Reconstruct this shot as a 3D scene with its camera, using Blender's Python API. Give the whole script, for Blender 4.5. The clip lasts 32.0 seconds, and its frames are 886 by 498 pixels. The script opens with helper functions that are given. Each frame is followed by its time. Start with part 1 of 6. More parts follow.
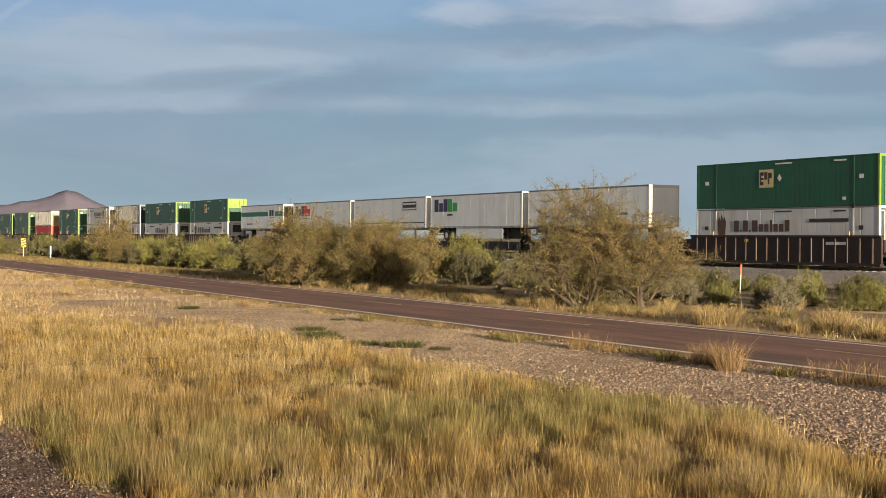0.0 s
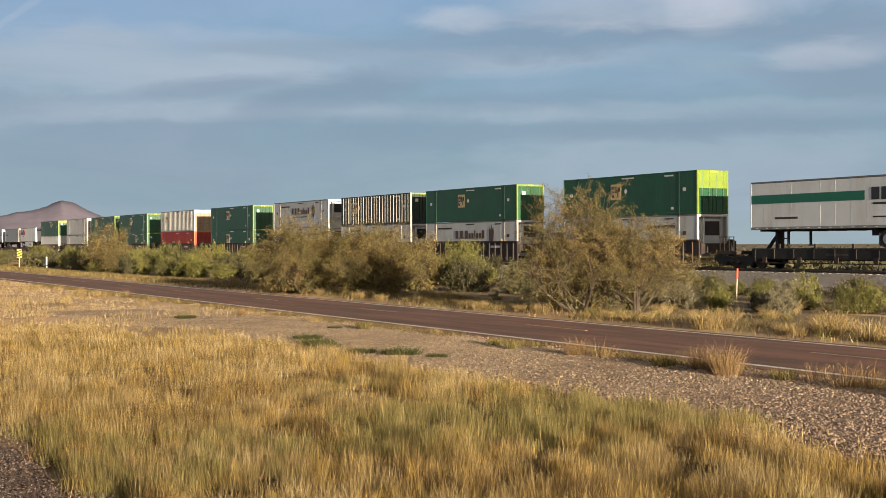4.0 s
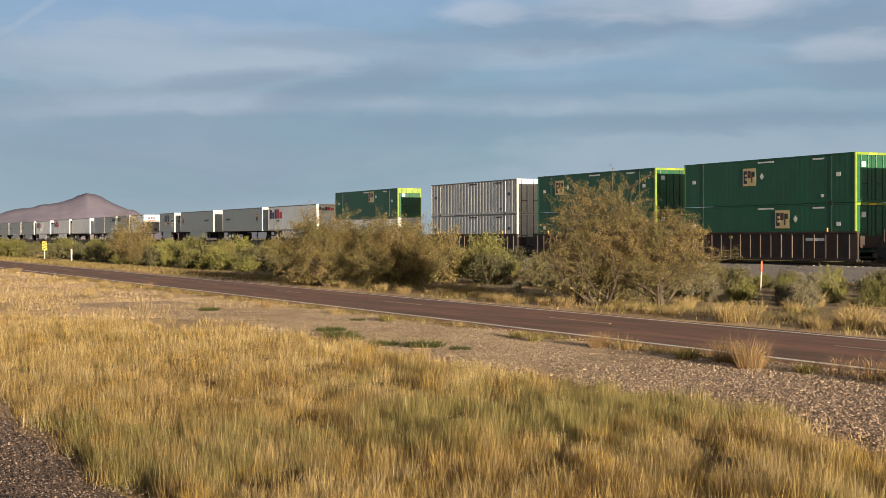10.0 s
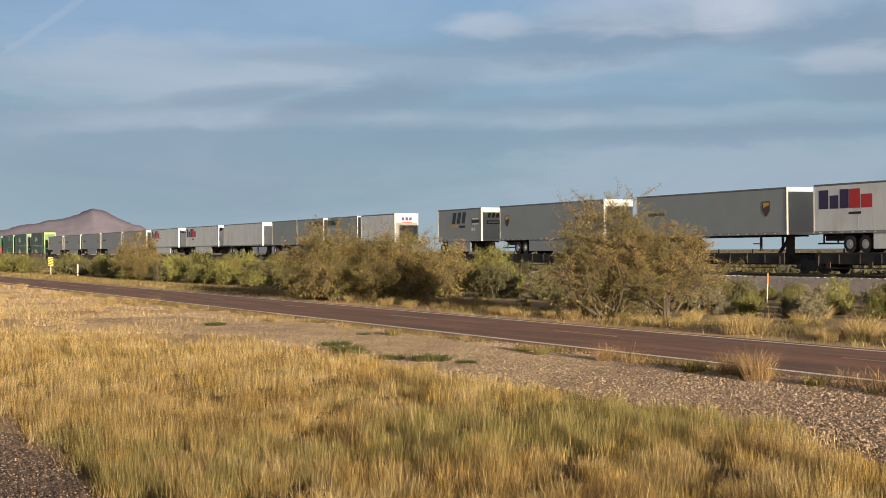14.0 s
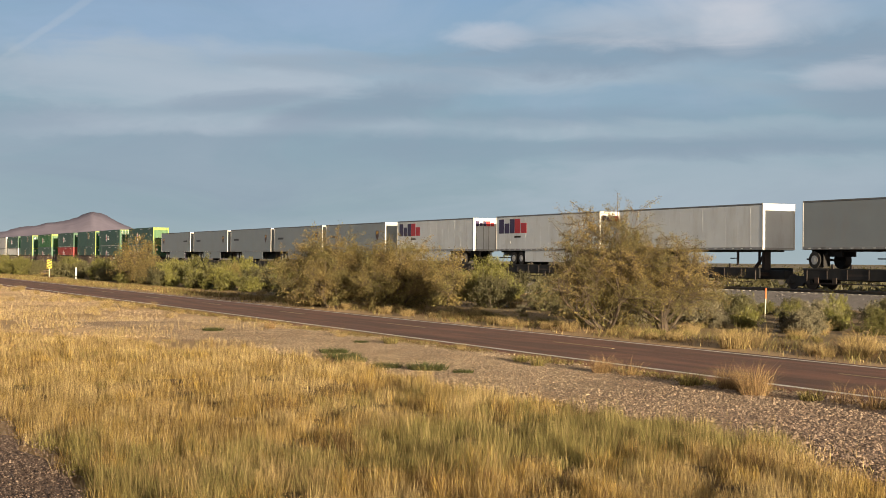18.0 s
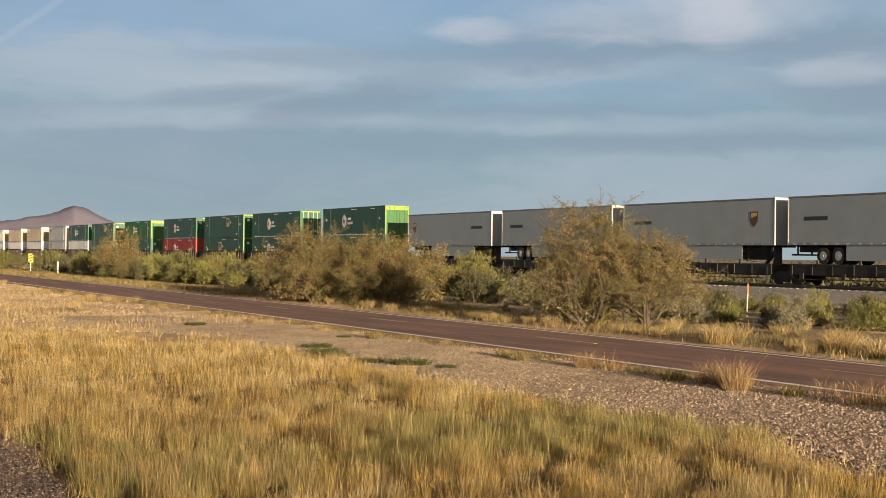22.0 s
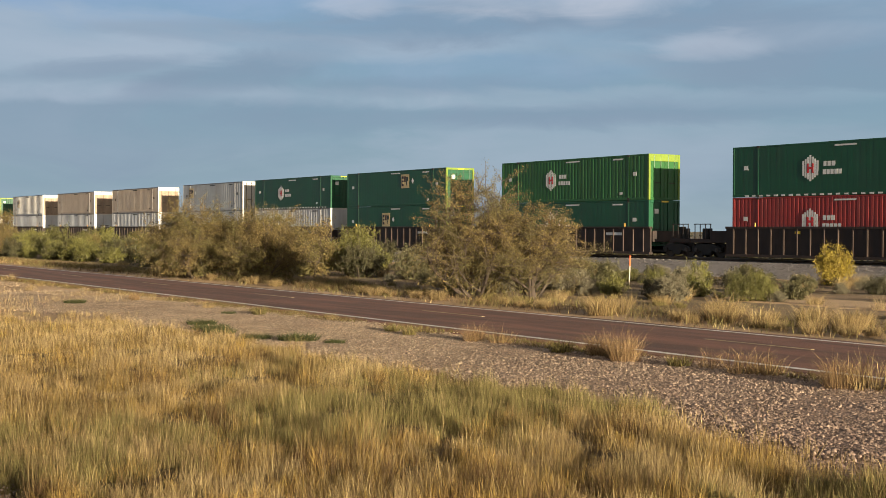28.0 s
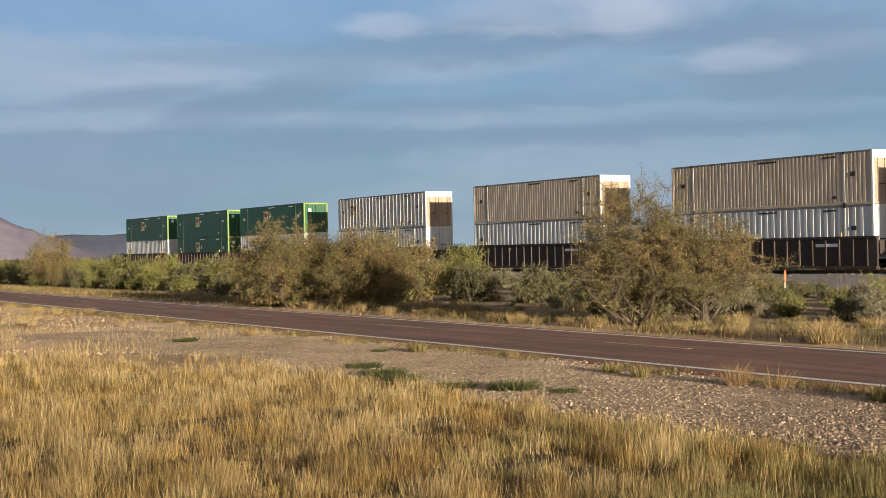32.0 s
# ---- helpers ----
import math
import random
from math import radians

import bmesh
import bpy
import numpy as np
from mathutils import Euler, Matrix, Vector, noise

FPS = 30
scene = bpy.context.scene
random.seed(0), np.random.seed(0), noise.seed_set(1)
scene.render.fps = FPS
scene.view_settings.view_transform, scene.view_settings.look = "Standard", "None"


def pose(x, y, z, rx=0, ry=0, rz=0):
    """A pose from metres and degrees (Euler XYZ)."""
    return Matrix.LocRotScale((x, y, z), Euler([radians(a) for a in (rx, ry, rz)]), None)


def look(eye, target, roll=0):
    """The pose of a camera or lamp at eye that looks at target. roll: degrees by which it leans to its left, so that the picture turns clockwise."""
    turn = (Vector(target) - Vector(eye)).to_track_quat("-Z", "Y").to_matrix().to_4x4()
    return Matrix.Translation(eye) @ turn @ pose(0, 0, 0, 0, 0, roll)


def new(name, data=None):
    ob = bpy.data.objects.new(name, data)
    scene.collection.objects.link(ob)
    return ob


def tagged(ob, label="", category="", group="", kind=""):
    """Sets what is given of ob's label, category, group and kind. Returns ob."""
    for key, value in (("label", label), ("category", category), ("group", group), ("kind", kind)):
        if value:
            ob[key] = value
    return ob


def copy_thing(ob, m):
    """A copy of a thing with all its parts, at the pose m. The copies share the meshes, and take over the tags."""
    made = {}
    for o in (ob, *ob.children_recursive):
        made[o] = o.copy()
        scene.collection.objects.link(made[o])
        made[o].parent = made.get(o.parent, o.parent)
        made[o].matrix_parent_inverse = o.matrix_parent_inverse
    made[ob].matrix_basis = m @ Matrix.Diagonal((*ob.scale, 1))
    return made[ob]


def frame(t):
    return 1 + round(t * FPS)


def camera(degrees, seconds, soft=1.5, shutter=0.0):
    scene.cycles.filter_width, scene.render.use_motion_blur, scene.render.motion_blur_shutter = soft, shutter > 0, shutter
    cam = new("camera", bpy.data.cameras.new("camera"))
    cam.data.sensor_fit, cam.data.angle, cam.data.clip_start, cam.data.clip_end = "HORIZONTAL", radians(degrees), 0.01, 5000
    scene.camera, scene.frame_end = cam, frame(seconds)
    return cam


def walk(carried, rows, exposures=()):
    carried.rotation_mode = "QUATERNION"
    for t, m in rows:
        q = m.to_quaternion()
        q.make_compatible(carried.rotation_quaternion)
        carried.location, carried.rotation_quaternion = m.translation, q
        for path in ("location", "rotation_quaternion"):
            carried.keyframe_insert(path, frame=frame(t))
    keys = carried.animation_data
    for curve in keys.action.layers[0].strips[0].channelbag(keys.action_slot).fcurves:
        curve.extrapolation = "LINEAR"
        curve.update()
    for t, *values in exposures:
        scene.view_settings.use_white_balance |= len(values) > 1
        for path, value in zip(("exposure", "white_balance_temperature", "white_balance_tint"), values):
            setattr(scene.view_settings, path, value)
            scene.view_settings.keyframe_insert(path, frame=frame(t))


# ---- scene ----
EYE = 2.48                       # lens above the road


def aim(x, y, yaw, pitch, roll):
    return pose(x, y, EYE, 90 + pitch, 0, yaw) @ pose(0, 0, 0, 0, 0, roll)


cam = camera(36.22, 32.0, soft=0.7)
walk(cam, [
    (0, aim(0.00, 0.00, 62.31, -0.48, 0.35)),
    (0.5, aim(0.00, 0.00, 62.21, -0.35, 0.22)),
    (1, aim(0.00, 0.00, 62.11, -0.29, 0.28)),
    (1.5, aim(0.00, 0.00, 62.18, -0.22, 0.42)),
    (2, aim(0.00, 0.00, 62.21, -0.37, 0.37)),
    (2.5, aim(0.00, 0.00, 62.08, -0.46, 0.47)),
    (3, aim(0.00, 0.00, 62.10, -0.49, 0.01)),
    (3.5, aim(0.00, 0.00, 62.09, -0.22, -0.13)),
    (5.5, aim(0.00, 0.00, 62.32, -0.35, -0.37)),
    (6, aim(0.00, 0.00, 62.40, -0.59, -0.32)),
    (6.5, aim(0.00, 0.00, 62.61, -0.68, 0.27)),
    (7, aim(0.00, 0.00, 62.92, -0.41, 0.17)),
    (7.5, aim(0.00, 0.00, 62.98, -0.27, -0.30)),
    (8, aim(0.00, 0.00, 63.08, -0.35, 0.02)),
    (8.5, aim(0.00, 0.00, 63.27, -0.49, 0.09)),
    (9, aim(0.00, 0.00, 63.28, -0.27, 0.02)),
    (9.5, aim(0.00, 0.00, 63.06, -0.33, -0.22)),
    (10, aim(0.00, 0.00, 63.13, -0.50, -0.15)),
    (10.5, aim(0.00, 0.00, 63.15, -0.77, -0.12)),
    (11, aim(0.00, 0.00, 63.19, -0.60, -0.25)),
    (11.5, aim(0.00, 0.00, 63.37, -0.32, -0.44)),
    (12, aim(0.00, 0.00, 63.41, -0.25, -0.15)),
    (12.5, aim(0.00, 0.00, 63.42, -0.01, -0.05)),
    (13, aim(0.00, 0.00, 63.39, 0.01, -0.15)),
    (13.5, aim(0.00, 0.00, 63.39, 0.01, -0.33)),
    (15.5, aim(0.00, 0.00, 63.25, 0.50, -0.37)),
    (16, aim(0.00, 0.00, 63.45, 0.53, 0.42)),
    (16.5, aim(0.00, 0.00, 63.89, 0.85, 0.43)),
    (17, aim(0.00, 0.00, 64.06, 1.25, 0.22)),
    (17.5, aim(0.00, 0.00, 64.01, 1.04, 0.01)),
    (18, aim(0.00, 0.00, 63.32, 0.47, 0.55)),
    (18.5, aim(0.00, 0.00, 62.84, 0.60, 0.39)),
    (19, aim(0.00, 0.00, 62.53, 0.59, 0.39)),
    (19.5, aim(0.00, 0.00, 62.42, 0.39, 0.40)),
    (20, aim(0.00, 0.00, 62.43, 0.06, 0.64)),
    (20.5, aim(0.00, 0.00, 62.61, 0.10, 0.81)),
    (21, aim(0.00, 0.00, 62.58, 0.23, 0.50)),
    (21.5, aim(0.00, 0.00, 62.48, 0.33, 0.38)),
    (22, aim(0.00, 0.00, 62.60, 0.26, 0.67)),
    (22.5, aim(0.00, 0.00, 62.58, 0.20, 0.48)),
    (23, aim(0.00, 0.00, 62.56, 0.21, 0.32)),
    (23.5, aim(0.00, 0.00, 62.55, 0.30, 0.08)),
    (24, aim(0.00, 0.00, 62.46, 0.42, 0.28)),
    (24.5, aim(0.00, 0.00, 62.10, 0.41, 0.02)),
    (25, aim(0.00, 0.00, 61.72, 0.19, -0.68)),
    (25.5, aim(0.00, 0.00, 59.85, -0.02, 0.06)),
    (27.5, aim(0.00, 0.00, 58.12, -0.42, -0.79)),
    (28, aim(-0.23, -0.02, 57.61, -0.80, 0.25)),
    (28.5, aim(-0.55, -0.01, 57.87, -1.15, 0.64)),
    (29, aim(-1.08, 0.06, 59.27, -0.91, 0.59)),
    (29.5, aim(-1.81, 0.09, 59.83, -1.07, -0.26)),
    (30, aim(-2.69, 0.09, 59.83, -1.10, 0.04)),
    (30.5, aim(-3.69, 0.15, 59.37, -1.00, -0.54)),
    (31, aim(-4.97, 0.19, 59.48, -0.44, -0.46)),
    (31.5, aim(-6.36, 0.24, 59.28, -0.16, -0.15)),
    (32, aim(-7.64, 0.21, 59.12, 0.03, -1.16)),
], exposures=[(0, 1.26, 6250, 10), (6, 1.26, 6300, 10), (13, 1.27, 6200, 10), (19, 1.29, 6600, 10), (23, 1.29, 6550, 10), (28, 1.20, 6150, 10), (32, 1.20, 5850, 10)])

# ---- world and sun ----
SUN_EL, SUN_AZ = 6.8, -3.1      # elevation; heading from +x towards +y
sun_dir = Vector((math.cos(radians(SUN_EL)) * math.cos(radians(SUN_AZ)),
                  math.cos(radians(SUN_EL)) * math.sin(radians(SUN_AZ)), math.sin(radians(SUN_EL))))
lamp = bpy.data.lights.new("sun", "SUN")
lamp.energy, lamp.angle, lamp.color = 4.7, radians(0.6), (1.0, 0.80, 0.54)
sun = new("sun", lamp)
sun.matrix_world = look(sun_dir * 100, (0, 0, 0))


def make_world():
    world = bpy.data.worlds.new("evening_sky")
    scene.world = world
    world.use_nodes = True
    nt = world.node_tree
    nt.nodes.clear()
    n, l = nt.nodes.new, nt.links.new
    out, bg = n("ShaderNodeOutputWorld"), n("ShaderNodeBackground")
    l(bg.outputs[0], out.inputs[0])
    sky = n("ShaderNodeTexSky")
    sky.sky_type, sky.sun_disc = "NISHITA", False
    sky.sun_elevation, sky.sun_rotation = radians(SUN_EL), radians(90 - SUN_AZ)
    sky.air_density, sky.dust_density, sky.ozone_density = 1.0, 0.6, 1.5
    gain = n("ShaderNodeVectorMath")
    gain.operation = "SCALE"
    gain.inputs["Scale"].default_value = 0.024
    l(sky.outputs[0], gain.inputs[0])
    # cloud layers in the plane of the cloud deck
    tex, sep = n("ShaderNodeTexCoord"), n("ShaderNodeSeparateXYZ")
    l(tex.outputs["Generated"], sep.inputs[0])

    def op(kind, a, b=None, c=None):
        m = n("ShaderNodeMath")
        m.operation = kind
        for i, v in enumerate((a, b, c)):
            if v is None:
                continue
            if isinstance(v, (int, float)):
                m.inputs[i].default_value = v
            else:
                l(v, m.inputs[i])
        return m.outputs[0]
    az = op("ARCTAN2", sep.outputs[1], op("MULTIPLY", sep.outputs[0], -1.0))
    el = op("ARCSINE", sep.outputs[2])

    def streaks(sx, sy, seed, detail=5.0, warp=0.6):
        comb = n("ShaderNodeCombineXYZ")
        l(op("MULTIPLY", az, sx), comb.inputs[0])
        l(op("MULTIPLY", el, sy), comb.inputs[1])
        comb.inputs[2].default_value = seed
        t = n("ShaderNodeTexNoise")
        t.inputs["Scale"].default_value, t.inputs["Detail"].default_value = 1.0, detail
        t.inputs["Roughness"].default_value, t.inputs["Distortion"].default_value = 0.6, warp
        l(comb.outputs[0], t.inputs["Vector"])
        return t.outputs["Fac"]

    def fade(v, lo, hi, a=0.0, b=1.0):
        r = n("ShaderNodeMapRange")
        r.interpolation_type = "SMOOTHSTEP"
        for slot, q in (("From Min", lo), ("From Max", hi), ("To Min", a), ("To Max", b)):
            r.inputs[slot].default_value = q
        l(v, r.inputs["Value"])
        return r.outputs[0]

    def mix(fac, a, colour):
        m = n("ShaderNodeMix")
        m.data_type = "RGBA"
        l(fac, m.inputs["Factor"])
        for slot, v in (("A", a), ("B", colour)):
            if isinstance(v, tuple):
                m.inputs[slot].default_value = (*v, 1)
            else:
                l(v, m.inputs[slot])
        return m.outputs["Result"]
    # hazy air low down, clear air above
    air = n("ShaderNodeValToRGB")
    air.color_ramp.interpolation = "EASE"
    el01 = op("DIVIDE", el, radians(16))
    l(el01, air.inputs[0])
    marks = ((0.0, (0.36, 0.45, 0.475)), (0.14, (0.305, 0.415, 0.468)), (0.34, (0.272, 0.400, 0.482)), (0.55, (0.262, 0.402, 0.525)), (0.8, (0.22, 0.38, 0.60)))
    for i, (at, c) in enumerate(marks):
        e = air.color_ramp.elements[i] if i < 2 else air.color_ramp.elements.new(at)
        e.position, e.color = at, (*c, 1)
    clear = fade(el, radians(12), radians(26))
    col = mix(clear, air.outputs[0], gain.outputs[0])
    # thin high cloud added above the view, kept dark grey to dim overhead fill
    col = mix(fade(el, radians(13), radians(32), 0.0, 0.7), col, (0.13, 0.13, 0.135))
    low = fade(el, radians(13), radians(30), 1.0, 0.12)
    fine, broad = streaks(11.0, 36.0, 3.1, 5.0, 0.9), streaks(4.5, 15.0, 11.7, 5.0, 0.8)
    col = mix(op("MULTIPLY", low, fade(broad, 0.32, 0.70, 0.0, 0.42)), col, (0.425, 0.495, 0.575))
    col = mix(op("MULTIPLY", low, fade(streaks(5.0, 17.0, 25.0, 5.0, 0.9), 0.45, 0.75, 0.0, 0.30)), col, (0.25, 0.315, 0.41))
    # cloud banks: bearing, height, half width, half height (degrees), slope, depth, shade
    dark, pale, white, blue = (0.250, 0.328, 0.425), (0.48, 0.55, 0.635), (0.61, 0.635, 0.70), (0.31, 0.45, 0.65)
    banks = [(20.0, 9.9, 7.0, 0.9, -0.02, 0.75, blue), (10.0, 9.6, 4.5, 0.9, 0.0, 0.7, blue), (33.5, 6.6, 5.0, 0.5, 0.0, 0.35, blue),
             (16.0, 3.7, 7.0, 1.3, 0.0, 0.40, dark), (14.5, 7.3, 5.5, 1.0, 0.03, 0.7, pale), (27.0, 7.6, 6.5, 0.4, 0.02, 0.75, pale),
             (20.5, 8.5, 3.2, 0.30, -0.10, 0.40, pale), (46.5, 7.95, 3.5, 0.35, 0.03, 0.6, pale), (32.5, 5.5, 10.5, 0.30, 0.0, 0.75, pale),
             (40.0, 3.0, 8.0, 1.0, 0.0, 0.35, pale), (15.0, 5.5, 7.0, 0.30, 0.03, 0.45, pale),
             (32.4, 8.75, 4.6, 0.70, 0.05, 0.95, dark), (22.5, 8.15, 3.2, 0.30, -0.03, 0.55, dark), (42.5, 8.8, 5.5, 0.55, -0.02, 0.85, dark), (47.3, 6.8, 4.2, 0.85, 0.03, 0.9, dark),
             (23.4, 6.3, 2.9, 0.55, 0.24, 0.95, dark), (18.4, 6.6, 2.8, 0.28, 0.12, 0.7, dark), (30.2, 6.0, 4.2, 0.28, 0.03, 0.6, dark),
             (38.5, 4.85, 5.8, 0.36, 0.02, 0.85, dark), (26.2, 4.75, 3.0, 0.42, 0.0, 0.7, dark), (9.0, 5.6, 3.6, 0.4, 0.03, 0.5, dark),
             (36.6, 10.1, 4.6, 0.75, 0.0, 0.8, white), (38.9, 9.6, 1.1, 0.7, 0.0, 0.75, white), (28.2, 9.45, 1.4, 0.34, 0.0, 0.85, white), (43.8, 7.6, 1.6, 0.4, 0.05, 0.45, white),
             (11.6, 10.2, 2.2, 0.12, 0.75, 0.45, pale)]
    for a0, e0, wa, we, slope, depth, shade in banks:
        du = op("DIVIDE", op("SUBTRACT", az, radians(a0)), radians(wa))
        dv = op("DIVIDE", op("SUBTRACT", op("SUBTRACT", el, radians(e0)), op("MULTIPLY", du, radians(wa) * slope)), radians(we * 1.1))
        dv = op("ADD", dv, op("MULTIPLY", op("SUBTRACT", fine, 0.5), 2.6))
        du = op("ADD", du, op("MULTIPLY", op("SUBTRACT", broad, 0.5), 2.0))
        r2 = op("ADD", op("MULTIPLY", du, du), op("MULTIPLY", dv, dv))
        body = op("MULTIPLY", fade(r2, 0.0, 3.6, depth * 0.78, 0.0), fade(broad, 0.25, 0.65, 0.45, 1.0))
        col = mix(body, col, shade)
    # bright air round the low sun
    near_sun = n("ShaderNodeVectorMath")
    near_sun.operation = "DOT_PRODUCT"
    l(tex.outputs["Generated"], near_sun.inputs[0])
    near_sun.inputs[1].default_value = sun_dir
    col = mix(fade(near_sun.outputs["Value"], 0.3, 1.0, 0.0, 0.85), col, (0.85, 0.70, 0.52))
    l(col, bg.inputs["Color"])
    bg.inputs["Strength"].default_value = 0.40


make_world()


# ---- materials ----
def material(name, colour, rough=0.6, metal=0.0, vary=0.15, scale=3.0, fine=40.0, bump=0.15, dirt=None, dirt_amount=0.0, per_piece=0.0,
             island=0.0, stretch=(1, 1, 1), spec=0.5, second=None, second_scale=0.5, sheen=0.0, coords="Object", through_light=0.0, cells=0.0, drift=None):
    m = bpy.data.materials.new(name)
    m.use_nodes = True
    nt = m.node_tree
    n, l = nt.nodes.new, nt.links.new
    b = nt.nodes["Principled BSDF"]
    b.inputs["Roughness"].default_value, b.inputs["Metallic"].default_value = rough, metal
    b.inputs["Specular IOR Level"].default_value = spec
    tc, mp = n("ShaderNodeTexCoord"), n("ShaderNodeMapping")
    if coords == "World":
        geo = n("ShaderNodeNewGeometry")
        l(geo.outputs["Position"], mp.inputs["Vector"])
    else:
        l(tc.outputs[coords], mp.inputs["Vector"])
    mp.inputs["Scale"].default_value = stretch

    def noise_tex(sc, detail=4.0):
        t = n("ShaderNodeTexNoise")
        t.inputs["Scale"].default_value, t.inputs["Detail"].default_value = sc, detail
        l(mp.outputs[0], t.inputs["Vector"])
        return t.outputs["Fac"]

    def blend(fac, a, c, kind="MIX"):
        x = n("ShaderNodeMix")
        x.data_type, x.blend_type = "RGBA", kind
        for slot, v in (("Factor", fac), ("A", a), ("B", c)):
            if isinstance(v, (int, float)):
                x.inputs[slot].default_value = v
            elif isinstance(v, tuple):
                x.inputs[slot].default_value = (*v, 1)
            else:
                l(v, x.inputs[slot])
        return x.outputs["Result"]

    def ramp(v, lo, hi, a=0.0, c=1.0):
        r = n("ShaderNodeMapRange")
        r.inputs["From Min"].default_value, r.inputs["From Max"].default_value = lo, hi
        r.inputs["To Min"].default_value, r.inputs["To Max"].default_value = a, c
        l(v, r.inputs["Value"])
        return r.outputs[0]
    base = colour
    if second:
        base = blend(ramp(noise_tex(second_scale, 3.0), 0.40, 0.60), colour, second)
    if drift:
        side = n("ShaderNodeSeparateXYZ")
        l(mp.outputs[0], side.inputs[0])
        wobble = n("ShaderNodeMath")
        wobble.operation = "MULTIPLY_ADD"
        l(noise_tex(0.25, 3.0), wobble.inputs[0])
        wobble.inputs[1].default_value = 14.0
        l(side.outputs[0], wobble.inputs[2])
        base = blend(ramp(wobble.outputs[0], drift[0] + 7, drift[1] + 7), base, drift[2])
    hsv = n("ShaderNodeHueSaturation")
    if isinstance(base, tuple):
        hsv.inputs["Color"].default_value = (*base, 1)
    else:
        l(base, hsv.inputs["Color"])
    big, small = noise_tex(scale), noise_tex(fine, 2.0)
    val = n("ShaderNodeMath")
    val.operation = "ADD"
    l(ramp(big, 0.25, 0.75, 1 - vary, 1 + vary), val.inputs[0])
    l(ramp(small, 0.2, 0.8, -vary * 0.6, vary * 0.6), val.inputs[1])
    v = val.outputs[0]
    for amount, source in ((per_piece, "object"), (island, "island")):
        if amount:
            if source == "object":
                o = n("ShaderNodeObjectInfo").outputs["Random"]
            else:
                o = n("ShaderNodeNewGeometry").outputs["Random Per Island"]
            mul = n("ShaderNodeMath")
            mul.operation = "MULTIPLY"
            l(v, mul.inputs[0])
            l(ramp(o, 0, 1, 1 - amount, 1 + amount), mul.inputs[1])
            v = mul.outputs[0]
            l(ramp(o, 0, 1, 0.5 - 0.02 * amount, 0.5 + 0.02 * amount), hsv.inputs["Hue"])
    if cells:
        vor = n("ShaderNodeTexVoronoi")
        vor.inputs["Scale"].default_value = cells
        l(mp.outputs[0], vor.inputs["Vector"])
        split = n("ShaderNodeSeparateColor")
        l(vor.outputs["Color"], split.inputs[0])
        mul = n("ShaderNodeMath")
        mul.operation = "MULTIPLY"
        l(v, mul.inputs[0])
        l(ramp(split.outputs[0], 0, 1, 0.3, 1.55), mul.inputs[1])
        v = mul.outputs[0]
        pebble = ramp(vor.outputs["Distance"], 0.0, 0.8, 1.0, 0.0)
    l(v, hsv.inputs["Value"])
    c = hsv.outputs[0]
    if dirt:
        d = n("ShaderNodeTexNoise")
        d.inputs["Scale"].default_value, d.inputs["Detail"].default_value, d.inputs["Roughness"].default_value = 0.9, 8.0, 0.7
        m2 = n("ShaderNodeMapping")
        m2.inputs["Scale"].default_value = (1.0, 1.0, 0.25)
        l(tc.outputs["Object"], m2.inputs["Vector"])
        l(m2.outputs[0], d.inputs["Vector"])
        c = blend(ramp(d.outputs["Fac"], 0.48, 0.72, 0.0, dirt_amount), c, dirt)
    l(c, b.inputs["Base Color"])
    l(ramp(small, 0, 1, max(rough - 0.12, 0.02), min(rough + 0.12, 1)), b.inputs["Roughness"])
    if bump:
        bp = n("ShaderNodeBump")
        bp.inputs["Strength"].default_value, bp.inputs["Distance"].default_value = bump, 0.02
        l(pebble if cells else small, bp.inputs["Height"])
        l(bp.outputs[0], b.inputs["Normal"])
    if through_light:
        tr = n("ShaderNodeBsdfTranslucent")
        l(c, tr.inputs["Color"])
        ms = n("ShaderNodeMixShader")
        ms.inputs[0].default_value = through_light
        l(b.outputs[0], ms.inputs[1])
        l(tr.outputs[0], ms.inputs[2])
        l(ms.outputs[0], nt.nodes["Material Output"].inputs["Surface"])
    return m


